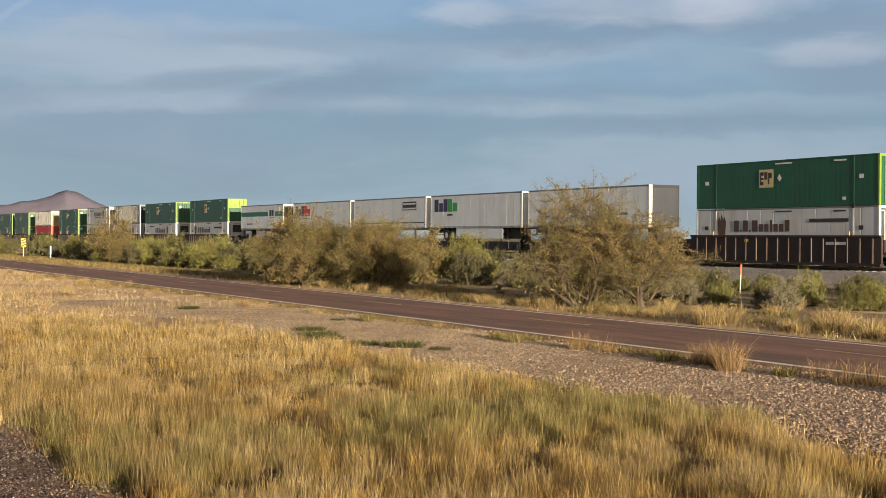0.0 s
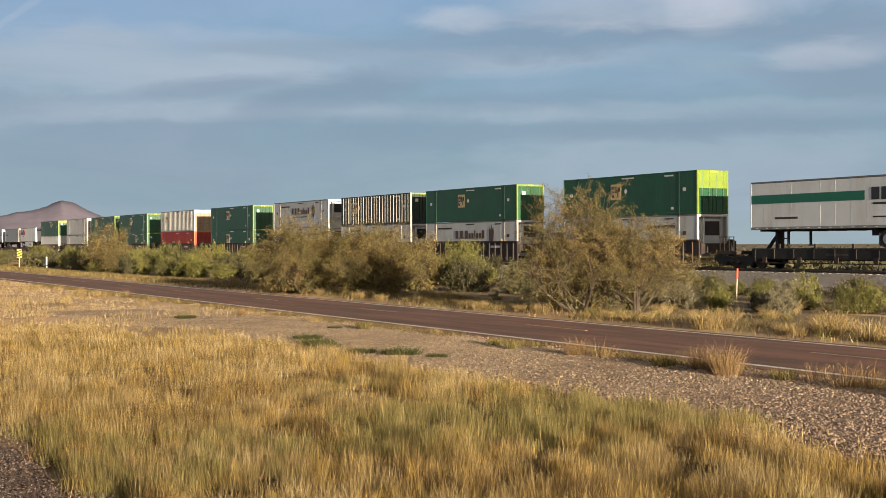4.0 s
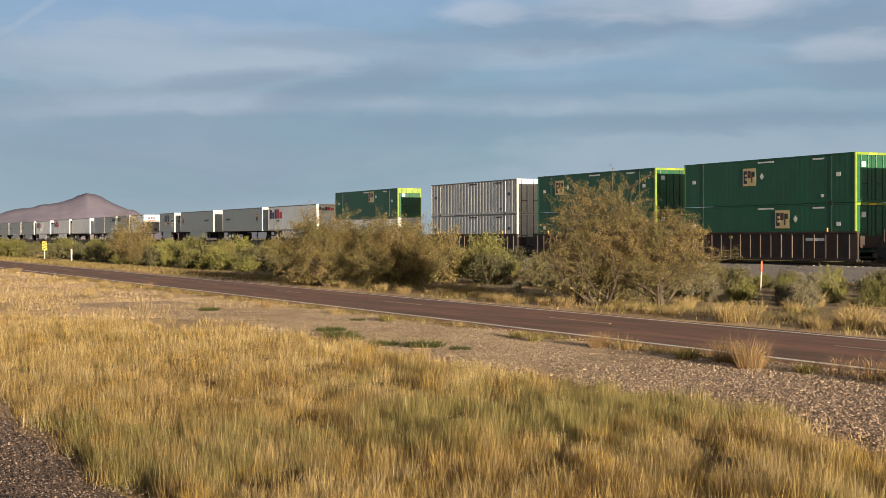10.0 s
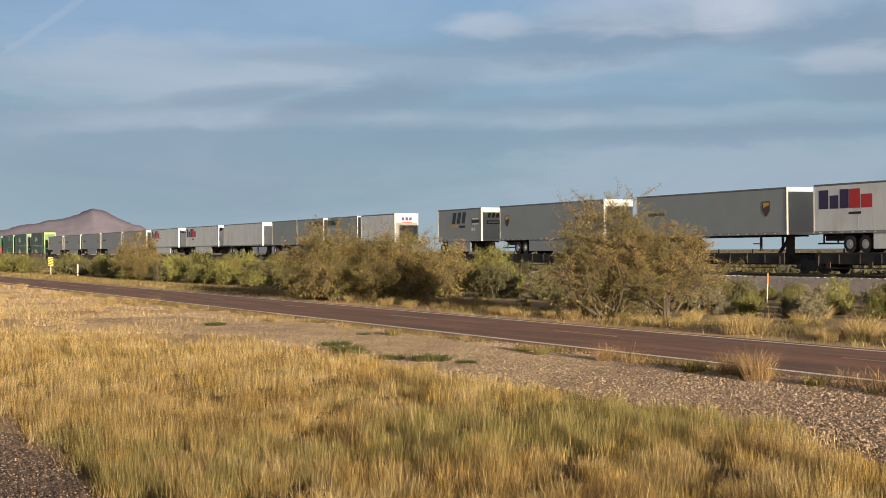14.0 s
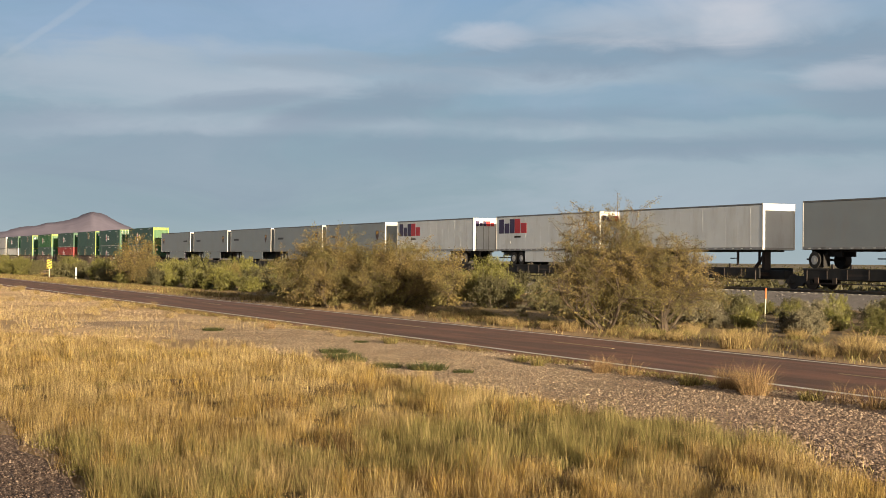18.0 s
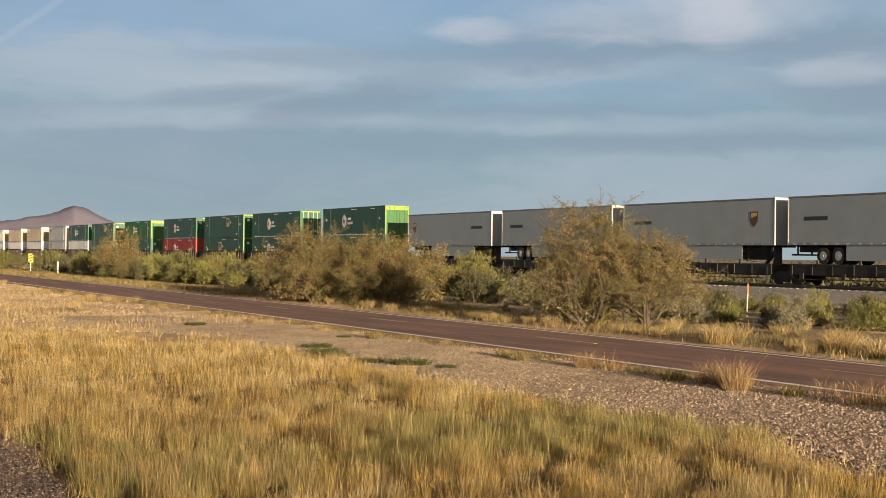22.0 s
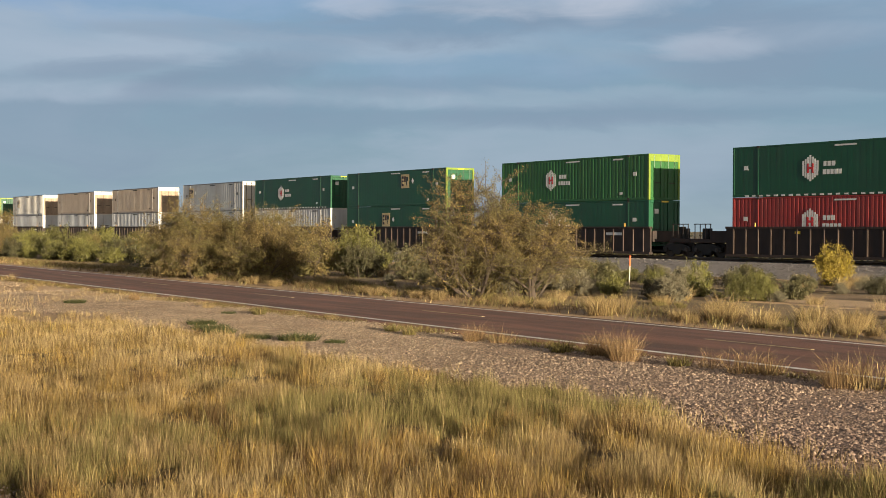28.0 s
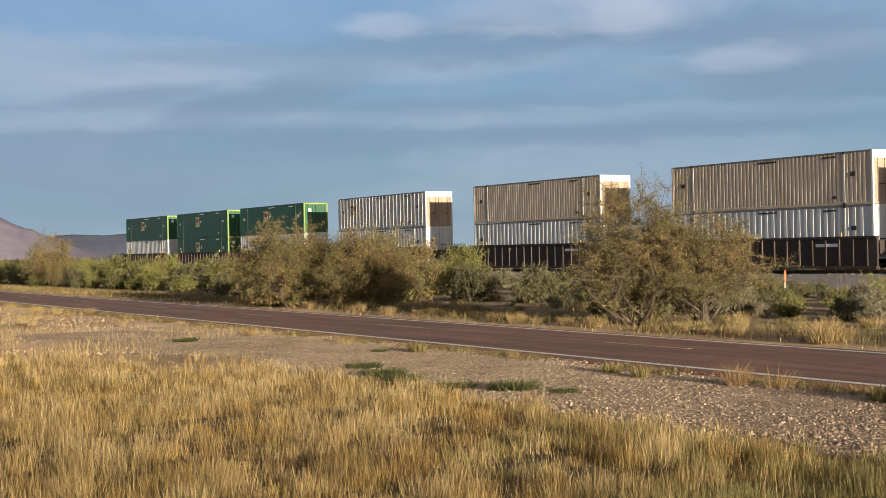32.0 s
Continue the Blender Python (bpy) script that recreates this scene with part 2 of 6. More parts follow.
RUST = (0.16, 0.075, 0.04)
GRIME = (0.12, 0.10, 0.085)
MAT = {
    "green": material("green_paint", (0.010, 0.085, 0.037), 0.45, vary=0.12, scale=0.7, dirt=(0.03, 0.06, 0.04), dirt_amount=0.5, bump=0.05, per_piece=0.1),
    "bright_green": material("bright_green_paint", (0.025, 0.12, 0.03), 0.45, vary=0.12, scale=0.7, dirt=(0.05, 0.10, 0.03), dirt_amount=0.5, bump=0.05),
    "lime": material("lime_paint", (0.185, 0.27, 0.032), 0.45, vary=0.12, dirt=(0.12, 0.2, 0.03), dirt_amount=0.4, bump=0.05),
    "dark": material("dark_green_paint", (0.018, 0.035, 0.026), 0.5, vary=0.15, scale=0.8, dirt=(0.05, 0.05, 0.045), dirt_amount=0.4, bump=0.05),
    "white": material("white_paint", (0.55, 0.57, 0.59), 0.5, vary=0.06, scale=0.8, dirt=(0.42, 0.38, 0.33), dirt_amount=0.6, bump=0.05),
    "trailer": material("white_trailer_skin", (0.77, 0.80, 0.82), 0.4, vary=0.05, scale=0.6, dirt=(0.50, 0.48, 0.45), dirt_amount=0.5, bump=0.04),
    "grey": material("grey_trailer_skin", (0.30, 0.335, 0.355), 0.42, vary=0.06, scale=0.6, dirt=(0.32, 0.31, 0.29), dirt_amount=0.5, bump=0.04),
    "grey_panel": material("grey_end_panel", (0.17, 0.175, 0.18), 0.5, vary=0.12, scale=1.0, dirt=(0.12, 0.11, 0.10), dirt_amount=0.5),
    "sill": material("dull_sill_alloy", (0.30, 0.31, 0.32), 0.55, metal=0.2, vary=0.15, scale=1.5, dirt=GRIME, dirt_amount=0.6),
    "brush": material("dry_brush", (0.135, 0.108, 0.052), 0.95, vary=0.4, scale=0.05, fine=0.6, bump=0.0, coords="World", second=(0.22, 0.165, 0.09), second_scale=0.012),
    "silver": material("aged_silver_paint", (0.45, 0.47, 0.485), 0.5, vary=0.10, scale=0.8, dirt=(0.30, 0.23, 0.18), dirt_amount=0.4, bump=0.05),
    "rib": material("pale_rib_paint", (0.62, 0.60, 0.56), 0.5, vary=0.08, bump=0.05),
    "tan": material("tan_paint", (0.50, 0.42, 0.335), 0.55, vary=0.08, scale=0.8, dirt=(0.36, 0.26, 0.18), dirt_amount=0.4, bump=0.05),
    "red": material("red_paint", (0.30, 0.028, 0.025), 0.5, vary=0.12, scale=0.8, dirt=(0.16, 0.05, 0.04), dirt_amount=0.5, bump=0.05),
    "orange": material("orange_paint", (0.75, 0.16, 0.03), 0.5, vary=0.1),
    "panel_brown": material("stained_end_panel", (0.36, 0.275, 0.20), 0.65, vary=0.25, scale=1.2, dirt=(0.15, 0.10, 0.07), dirt_amount=0.6, stretch=(1, 1, 0.4)),
    "steel": material("car_steel", (0.034, 0.024, 0.021), 0.75, vary=0.3, scale=1.5, dirt=(0.075, 0.040, 0.028), dirt_amount=0.7, per_piece=0.25),
    "steel_edge": material("worn_steel_edge", (0.042, 0.032, 0.028), 0.7, vary=0.25, scale=2, dirt=(0.07, 0.04, 0.028), dirt_amount=0.5, per_piece=0.6),
    # rusty steel made paler: sun catching the stiffeners is put into the colour
    "stiffener": material("sunlit_rusty_stiffener", (0.098, 0.070, 0.056), 0.75, vary=0.3, scale=2, dirt=(0.06, 0.036, 0.028), dirt_amount=0.6, per_piece=0.45),
    "leaf_yellow": material("yellow_brush_leaf", (0.33, 0.25, 0.035), 0.65, vary=0.15, scale=1.2, bump=0, island=0.5, through_light=0.12),
    "black": material("black_underframe", (0.018, 0.017, 0.017), 0.75, vary=0.3, scale=2),
    "rubber": material("tyre_rubber", (0.022, 0.021, 0.021), 0.85, vary=0.2, scale=4),
    "rim": material("dull_alloy", (0.42, 0.41, 0.40), 0.4, metal=0.6, vary=0.15, scale=5),
    "rail": material("rail_steel", (0.20, 0.15, 0.12), 0.45, metal=0.8, vary=0.2, scale=5),
    "tie": material("concrete_tie", (0.30, 0.28, 0.26), 0.9, vary=0.2, scale=3),
    "purple": material("purple_vinyl", (0.045, 0.025, 0.085), 0.45, vary=0.05, bump=0),
    "logo_red": material("red_vinyl", (0.55, 0.03, 0.035), 0.45, vary=0.05, bump=0),
    "logo_green": material("green_vinyl", (0.05, 0.33, 0.07), 0.45, vary=0.05, bump=0),
    "teal": material("teal_vinyl", (0.015, 0.16, 0.10), 0.45, vary=0.06, bump=0),
    "ink": material("black_vinyl", (0.03, 0.03, 0.035), 0.5, vary=0.08, bump=0),
    "gold": material("gold_vinyl", (0.62, 0.36, 0.07), 0.45, vary=0.08, bump=0),
    "brown": material("brown_vinyl", (0.085, 0.04, 0.025), 0.45, vary=0.08, bump=0),
    "yellow": material("yellow_vinyl", (0.70, 0.52, 0.04), 0.45, vary=0.08, bump=0),
    "pale_gold": material("pale_gold_vinyl", (0.60, 0.47, 0.24), 0.5, vary=0.08, bump=0),
    "letter": material("white_vinyl", (0.75, 0.75, 0.73), 0.5, vary=0.05, bump=0),
    "asphalt": material("red_brown_asphalt", (0.225, 0.105, 0.075), 0.9, vary=0.22, scale=0.35, fine=60, bump=0.35, coords="World", stretch=(0.2, 2.2, 1), second=(0.140, 0.072, 0.054), second_scale=0.8, dirt=(0.075, 0.042, 0.034), dirt_amount=0.55),
    "line_white": material("road_paint_white", (0.78, 0.76, 0.72), 0.75, vary=0.2, scale=3, fine=30, coords="World", dirt=(0.30, 0.23, 0.19), dirt_amount=0.5),
    "line_yellow": material("road_paint_yellow", (0.425, 0.323, 0.187), 0.75, vary=0.25, scale=3, fine=30, coords="World", dirt=(0.119, 0.076, 0.060), dirt_amount=0.7),
    "soil": material("dry_soil", (0.62, 0.43, 0.25), 0.95, vary=0.2, scale=0.35, fine=14, bump=1.0, coords="World", second=(0.40, 0.268, 0.14), second_scale=0.12),
    "litter": material("brush_litter", (0.20, 0.145, 0.085), 0.95, vary=0.35, scale=0.8, fine=9, bump=0.8, coords="World", second=(0.33, 0.225, 0.125), second_scale=0.16),
    "gravel_bed": material("pinkish_gravel_bed", (0.56, 0.405, 0.255), 0.95, vary=0.25, scale=0.9, fine=22, bump=1.0, coords="World", second=(0.42, 0.29, 0.18), second_scale=0.4, cells=24.0, drift=(-27.0, -9.0, (0.30, 0.20, 0.15))),
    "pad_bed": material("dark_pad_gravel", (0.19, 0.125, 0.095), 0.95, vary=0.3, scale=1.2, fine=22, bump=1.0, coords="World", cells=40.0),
    "stone": material("gravel_stone", (0.44, 0.335, 0.235), 0.9, vary=0.12, scale=2, fine=30, coords="World", island=0.48, drift=(-27.0, -9.0, (0.345, 0.245, 0.195))),
    "clod": material("sandy_clod", (0.50, 0.37, 0.235), 0.95, vary=0.15, scale=2, fine=30, coords="World", island=0.4),
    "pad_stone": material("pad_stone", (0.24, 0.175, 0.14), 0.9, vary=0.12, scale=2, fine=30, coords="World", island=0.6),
    "ballast": material("ballast_stone", (0.265, 0.242, 0.234), 0.9, vary=0.15, scale=2, fine=30, coords="World", island=0.5),
    "grass": material("golden_grass", (0.330, 0.215, 0.066), 0.7, vary=0.28, scale=1.6, fine=6, bump=0, coords="World", island=0.75, second=(0.180, 0.125, 0.043), second_scale=0.9, through_light=0.12, spec=0.2),
    "grass_pale": material("pale_straw_grass", (0.385, 0.288, 0.145), 0.7, vary=0.22, scale=1.6, fine=6, bump=0, coords="World", island=0.65, second=(0.285, 0.205, 0.095), second_scale=0.6, through_light=0.15, spec=0.2),
    "grass_brown": material("brown_dead_grass", (0.115, 0.072, 0.034), 0.8, vary=0.2, scale=1.5, fine=6, bump=0, coords="World", island=0.4, spec=0.1),
    "grass_green": material("green_weeds", (0.192, 0.162, 0.062), 0.7, vary=0.25, scale=1.5, fine=6, bump=0, coords="World", island=0.65, through_light=0.15, spec=0.2),
    "grass_rust": material("reddish_dry_grass", (0.33, 0.22, 0.118), 0.75, vary=0.22, scale=1.6, fine=6, bump=0, coords="World", island=0.6, second=(0.25, 0.165, 0.08), second_scale=0.8, through_light=0.12, spec=0.2),
    "weed": material("low_green_weed", (0.066, 0.074, 0.026), 0.6, vary=0.25, scale=1.5, fine=6, bump=0, coords="World", island=0.5, through_light=0.12, spec=0.25),
    # dark brown that paints the shade in the gaps between grass blades
    "gap_shade": material("dark_gap_shade", (0.085, 0.045, 0.016), 0.95, vary=0.45, scale=2.5, fine=18, bump=1.0, coords="World", second=(0.045, 0.026, 0.010), second_scale=3.0),
    "bark": material("grey_brown_bark", (0.088, 0.066, 0.050), 0.9, vary=0.25, scale=4, bump=0.4),
    "leaf_mesquite": material("mesquite_leaf", (0.208, 0.155, 0.060), 0.65, vary=0.12, scale=0.8, bump=0, island=0.48, second=(0.130, 0.113, 0.043), second_scale=0.7, through_light=0.10, spec=0.25),
    "leaf_creosote": material("creosote_leaf", (0.130, 0.126, 0.030), 0.55, vary=0.15, scale=1.2, bump=0, island=0.3, through_light=0.10, per_piece=0.35),
    "leaf_olive": material("olive_leaf", (0.088, 0.082, 0.035), 0.6, vary=0.15, scale=1.2, bump=0, island=0.3, through_light=0.1, per_piece=0.35),
    "leaf_sage": material("sage_leaf", (0.20, 0.18, 0.115), 0.7, vary=0.12, scale=1.2, bump=0, island=0.35, through_light=0.15),
    # the bluish haze of distance is put into these two base colours
    "hill": material("hazed_hill", (0.25, 0.228, 0.295), 1.0, vary=0.15, scale=0.004, fine=0.03, bump=0, coords="World", spec=0.0),
    "mesa": material("hazed_mesa", (0.150, 0.165, 0.225), 1.0, vary=0.1, scale=0.004, fine=0.03, bump=0, coords="World", spec=0.0),
    "post_orange": material("orange_marker", (0.80, 0.13, 0.03), 0.5, vary=0.1),
    "post_pale": material("pale_post", (0.55, 0.50, 0.40), 0.7, vary=0.15),
    "coach": material("coach_side", (0.35, 0.36, 0.38), 0.5, vary=0.1),
}


# ---- mesh helpers ----
def link_mesh(name, mesh, mat, parent=None, label="", m=None):
    ob = new(name, mesh)
    if mat and not mesh.materials:
        mesh.materials.append(MAT[mat] if isinstance(mat, str) else mat)
    if parent:
        ob.parent = parent
    if m is not None:
        ob.matrix_basis = m
    if label:
        ob["label"] = label
    return ob


def raw_mesh(name, verts, faces):
    me = bpy.data.meshes.new(name)
    me.from_pydata([tuple(v) for v in verts], [], [tuple(f) for f in faces])
    me.update()
    return me


def tri_mesh(name, verts, tris):
    """Large triangle meshes from arrays."""
    verts, tris = np.asarray(verts, dtype=np.float32), np.asarray(tris, dtype=np.int32)
    me = bpy.data.meshes.new(name)
    me.vertices.add(len(verts))
    me.vertices.foreach_set("co", verts.ravel())
    me.loops.add(len(tris) * 3)
    me.loops.foreach_set("vertex_index", tris.ravel())
    me.polygons.add(len(tris))
    me.polygons.foreach_set("loop_start", np.arange(0, len(tris) * 3, 3, dtype=np.int32))
    me.polygons.foreach_set("loop_total", np.full(len(tris), 3, dtype=np.int32))
    me.update(calc_edges=True)
    return me


class Solid:
    """Collects boxes, prisms and tubes into one mesh."""

    def __init__(self):
        self.v, self.f = [], []

    def box(self, a, b, bevel=0.0):
        (x0, y0, z0), (x1, y1, z1) = a, b
        k = len(self.v)
        if bevel <= 0:
            self.v += [(x0, y0, z0), (x1, y0, z0), (x1, y1, z0), (x0, y1, z0), (x0, y0, z1), (x1, y0, z1), (x1, y1, z1), (x0, y1, z1)]
            self.f += [tuple(k + i for i in q) for q in ((0, 3, 2, 1), (4, 5, 6, 7), (0, 1, 5, 4), (1, 2, 6, 5), (2, 3, 7, 6), (3, 0, 4, 7))]
            return self
        e = bevel
        ring = [(x0 + e, y0), (x1 - e, y0), (x1, y0 + e), (x1, y1 - e), (x1 - e, y1), (x0 + e, y1), (x0, y1 - e), (x0, y0 + e)]
        inner = [(x0 + e, y0 + e), (x1 - e, y0 + e), (x1 - e, y0 + e), (x1 - e, y1 - e), (x1 - e, y1 - e), (x0 + e, y1 - e), (x0 + e, y1 - e), (x0 + e, y0 + e)]
        for z, r in ((z0, inner), (z0 + e, ring), (z1 - e, ring), (z1, inner)):
            self.v += [(x, y, z) for x, y in r]
        for s in range(3):
            for i in range(8):
                j = (i + 1) % 8
                self.f.append((k + s * 8 + i, k + s * 8 + j, k + s * 8 + 8 + j, k + s * 8 + 8 + i))
        self.f.append(tuple(k + i for i in range(7, -1, -1)))
        self.f.append(tuple(k + 24 + i for i in range(8)))
        return self

    def prism(self, poly, axis, a, b):
        """A polygon of two coordinates, pushed from a to b along the axis."""
        k, n = len(self.v), len(poly)
        for d in (a, b):
            for p, q in poly:
                self.v.append({"x": (d, p, q), "y": (p, d, q), "z": (p, q, d)}[axis])
        for i in range(n):
            j = (i + 1) % n
            self.f.append((k + i, k + j, k + n + j, k + n + i))
        self.f.append(tuple(k + i for i in range(n - 1, -1, -1)))
        self.f.append(tuple(k + n + i for i in range(n)))
        return self

    def disc(self, c, r, axis, a, b, n=16):
        poly = [(c[0] + r * math.cos(2 * math.pi * i / n), c[1] + r * math.sin(2 * math.pi * i / n)) for i in range(n)]
        return self.prism(poly, axis, a, b)

    def tube(self, pts, radii, n=5):
        pts = [Vector(p) for p in pts]
        k = len(self.v)
        for i, p in enumerate(pts):
            d = (pts[min(i + 1, len(pts) - 1)] - pts[max(i - 1, 0)]).normalized()
            side = d.orthogonal().normalized()
            up = d.cross(side)
            for j in range(n):
                a = 2 * math.pi * j / n
                self.v.append(tuple(p + radii[i] * (math.cos(a) * side + math.sin(a) * up)))
        for i in range(len(pts) - 1):
            for j in range(n):
                self.f.append((k + i * n + j, k + i * n + (j + 1) % n, k + (i + 1) * n + (j + 1) % n, k + (i + 1) * n + j))
        return self

    def mesh(self, name):
        me = raw_mesh(name, self.v, self.f)
        bm = bmesh.new()
        bm.from_mesh(me)
        bmesh.ops.recalc_face_normals(bm, faces=bm.faces)
        bm.to_mesh(me)
        bm.free()
        return me


def part(name, solid, mat, parent, label=""):
    return link_mesh(name, solid.mesh(name) if isinstance(solid, Solid) else solid, mat, parent, label)


def boxpart(name, a, b, mat, parent, label="", bevel=0.0):
    return part(name, Solid().box(a, b, bevel), mat, parent, label)


def thing(name, label, category, group="", kind="", m=None):
    ob = new(name)
    ob.empty_display_size = 0.2
    if m is not None:
        ob.matrix_basis = m
    return tagged(ob, label, category, group, kind)


# ---- ground ----
def fbm(x, y, s, seed=0.0):
    return noise.fractal(Vector((x * s + seed, y * s - seed, seed)), 0.6, 2.0, 4)


def build_ground():
    def axis(lo, hi, step, far):
        a = list(np.arange(lo, hi + 0.01, step))
        out, d = [], step
        p = hi
        while p < far:
            d *= 1.35
            p += d
            out.append(p)
        low, d, p = [], step, lo
        while p > -far:
            d *= 1.35
            p -= d
            low.append(p)
        return low[::-1] + a + out
    xs, ys = axis(-110, 4, 0.6, 4400), axis(-4, 52, 0.6, 4400)
    v, f = [], []
    for y in ys:
        for x in xs:
            near = 1.0 if abs(x) < 400 and -60 < y < 400 else 0.0
            flat = min(1.0, max(0.0, (abs(y - 21.2) - 3.2) / 3.0))
            z = -0.05 + near * flat * 0.07 * fbm(x, y, 0.22)
            v.append((x, y, z))
    w = len(xs)
    for j in range(len(ys) - 1):
        for i in range(w - 1):
            f.append((j * w + i, j * w + i + 1, (j + 1) * w + i + 1, (j + 1) * w + i))
    ob = link_mesh("ground", raw_mesh("ground", v, f), "soil")
    tagged(ob, "dry tan desert soil reaching to the horizon", "ground", kind="structure")
    # gravel verge with an uneven field edge
    def sheet(name, inner, outer, x0, x1, step, z, mat, label, category):
        v, f = [], []
        n = int((x1 - x0) / step)
        for i in range(n + 1):
            x = x0 + i * step
            a, b = inner(x), outer(x)
            for k in range(7):
                y = a + (b - a) * k / 6
                edge = 0.0 if k in (0, 6) else 1.0
                v.append((x, y, z * edge - 0.06 * (1 - edge)))
        for i in range(n):
            for k in range(6):
                f.append((i * 7 + k, i * 7 + 7 + k, i * 7 + 8 + k, i * 7 + 1 + k))
        return tagged(link_mesh(name, raw_mesh(name, v, f), mat), label, category, kind="structure")
    sheet("gravel_verge", verge_edge, lambda x: 17.9 - max(0.0, (-44 - x) * 0.35), -52, 20, 0.8, 0.012, "gravel_bed", "pinkish gravel verge between the road and the grass", "gravel")
    # added dark sheet: shade under the grass, painted over the tan soil
    sheet("field_thatch", lambda x: 3.4, lambda x: verge_edge(x) - 0.35, -27, 10, 0.8, 0.02, "gap_shade", "dark ground sheet painting the shade between the dry grass blades", "ground")
    sheet("brush_floor", lambda x: 27.0 + 0.7 * fbm(x, 3.0, 0.35), lambda x: 52.6, -170, 10, 1.2, 0.05, "litter", "brown twig litter and soil under the bushes", "ground")
    sheet("dirt_patch", lambda x: 33.2 + 0.5 * fbm(x, 6.0, 0.4), lambda x: 33.6 + min(4.6, max(0.2, (x + 38.5) * 1.1)) + 0.5 * fbm(x, 11.0, 0.5), -38.5, -4, 0.8, 0.075, "soil", "bare pinkish soil between the bushes beyond the road", "ground")
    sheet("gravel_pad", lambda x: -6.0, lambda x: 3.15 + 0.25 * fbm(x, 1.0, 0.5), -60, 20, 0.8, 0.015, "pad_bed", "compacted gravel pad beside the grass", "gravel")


def verge_edge(x):
    """Where the grass ends and the gravel verge begins."""
    base = 12.3 if x < -16 else 12.3 - 0.25 * (x + 16)
    if x < -33:
        base -= min(2.2, (-33 - x) * 0.16)
    return base + 0.8 * fbm(x, 4.0, 0.16) + 0.35 * fbm(x, 9.0, 0.7)


NEAR_LINE, CENTRE_LINE, FAR_LINE = 18.38, 21.48, 23.62


def build_road():
    road = thing("road", "narrow reddish brown two-lane asphalt road with worn paint", "road", kind="structure")
    v, f = [], []
    n = 240
    for i in range(n + 1):
        x = -420 + i * 2.0
        near = 17.95 + 0.06 * fbm(x, 2.0, 0.9)
        far = 24.0 + 0.12 * fbm(x, 7.0, 0.7)
        for y, z in ((near - 0.12, -0.10), (near, 0.02), (21.0, 0.035), (far, 0.02), (far + 0.12, -0.10)):
            v.append((x, y, z))
    for i in range(n):
        for k in range(4):
            f.append((i * 5 + k, i * 5 + 5 + k, i * 5 + 6 + k, i * 5 + 1 + k))
    link_mesh("carriageway", raw_mesh("carriageway", v, f), "asphalt", road)

    def strip(name, y, w, x0, x1, mat, label):
        s = Solid()
        zz = 0.02 + 0.015 * (1 - abs(y - 21.0) / 3.0) + 0.004
        s.box((x0, y - w / 2, zz - 0.003), (x1, y + w / 2, zz + 0.002))
        return part(name, s, mat, road, label)
    strip("edge_line", NEAR_LINE, 0.17, -420, 60, "line_white", "worn white edge line")
    strip("edge_line", FAR_LINE, 0.13, -420, 60, "line_white", "worn white edge line")
    x = -23.0 + 12.19 * 2
    while x > -300:
        strip("centre_dash", CENTRE_LINE, 0.11, x, x + 3.2, "line_yellow", "faded yellow dash")
        x -= 12.19


def build_track():
    TRACK_Y = 57.85
    prof = [(-4.6, -0.12), (-3.6, 0.15), (-1.9, 0.70), (1.9, 0.70), (3.6, 0.15), (4.6, -0.12)]
    v, f = [], []
    n = 644
    for i in range(n + 1):
        x = -1150 + i * 3.0
        for dy, z in prof:
            v.append((x, TRACK_Y + dy, z + 0.04 * fbm(x, dy, 0.8)))
    w = len(prof)
    for i in range(n):
        for k in range(w - 1):
            f.append((i * w + k, i * w + w + k, i * w + w + k + 1, i * w + k + 1))
    tagged(link_mesh("track_bed", raw_mesh("track_bed", v, f), "ballast"), "grey stone embankment under the railway track", "track bed", kind="structure")
    for dy in (-0.72, 0.72):
        y = TRACK_Y + dy
        s = Solid().prism([(y - 0.07, 0.74), (y + 0.07, 0.74), (y + 0.012, 0.77), (y + 0.036, 0.86), (y + 0.036, 0.90), (y - 0.036, 0.90), (y - 0.036, 0.86), (y - 0.012, 0.77)], "x", -1150, 780)
        ob = part("rail", s, "rail", None)
        tagged(ob, "worn steel rail on concrete ties", "rail", "rails", "structure")
    s = Solid()
    for i in range(500):
        x = 20 - i * 0.61
        s.box((x, TRACK_Y - 1.29, 0.60), (x + 0.24, TRACK_Y + 1.29, 0.735))
    tagged(part("ties", s, "tie", None), "concrete ties set in the ballast", "ties", kind="stuff")


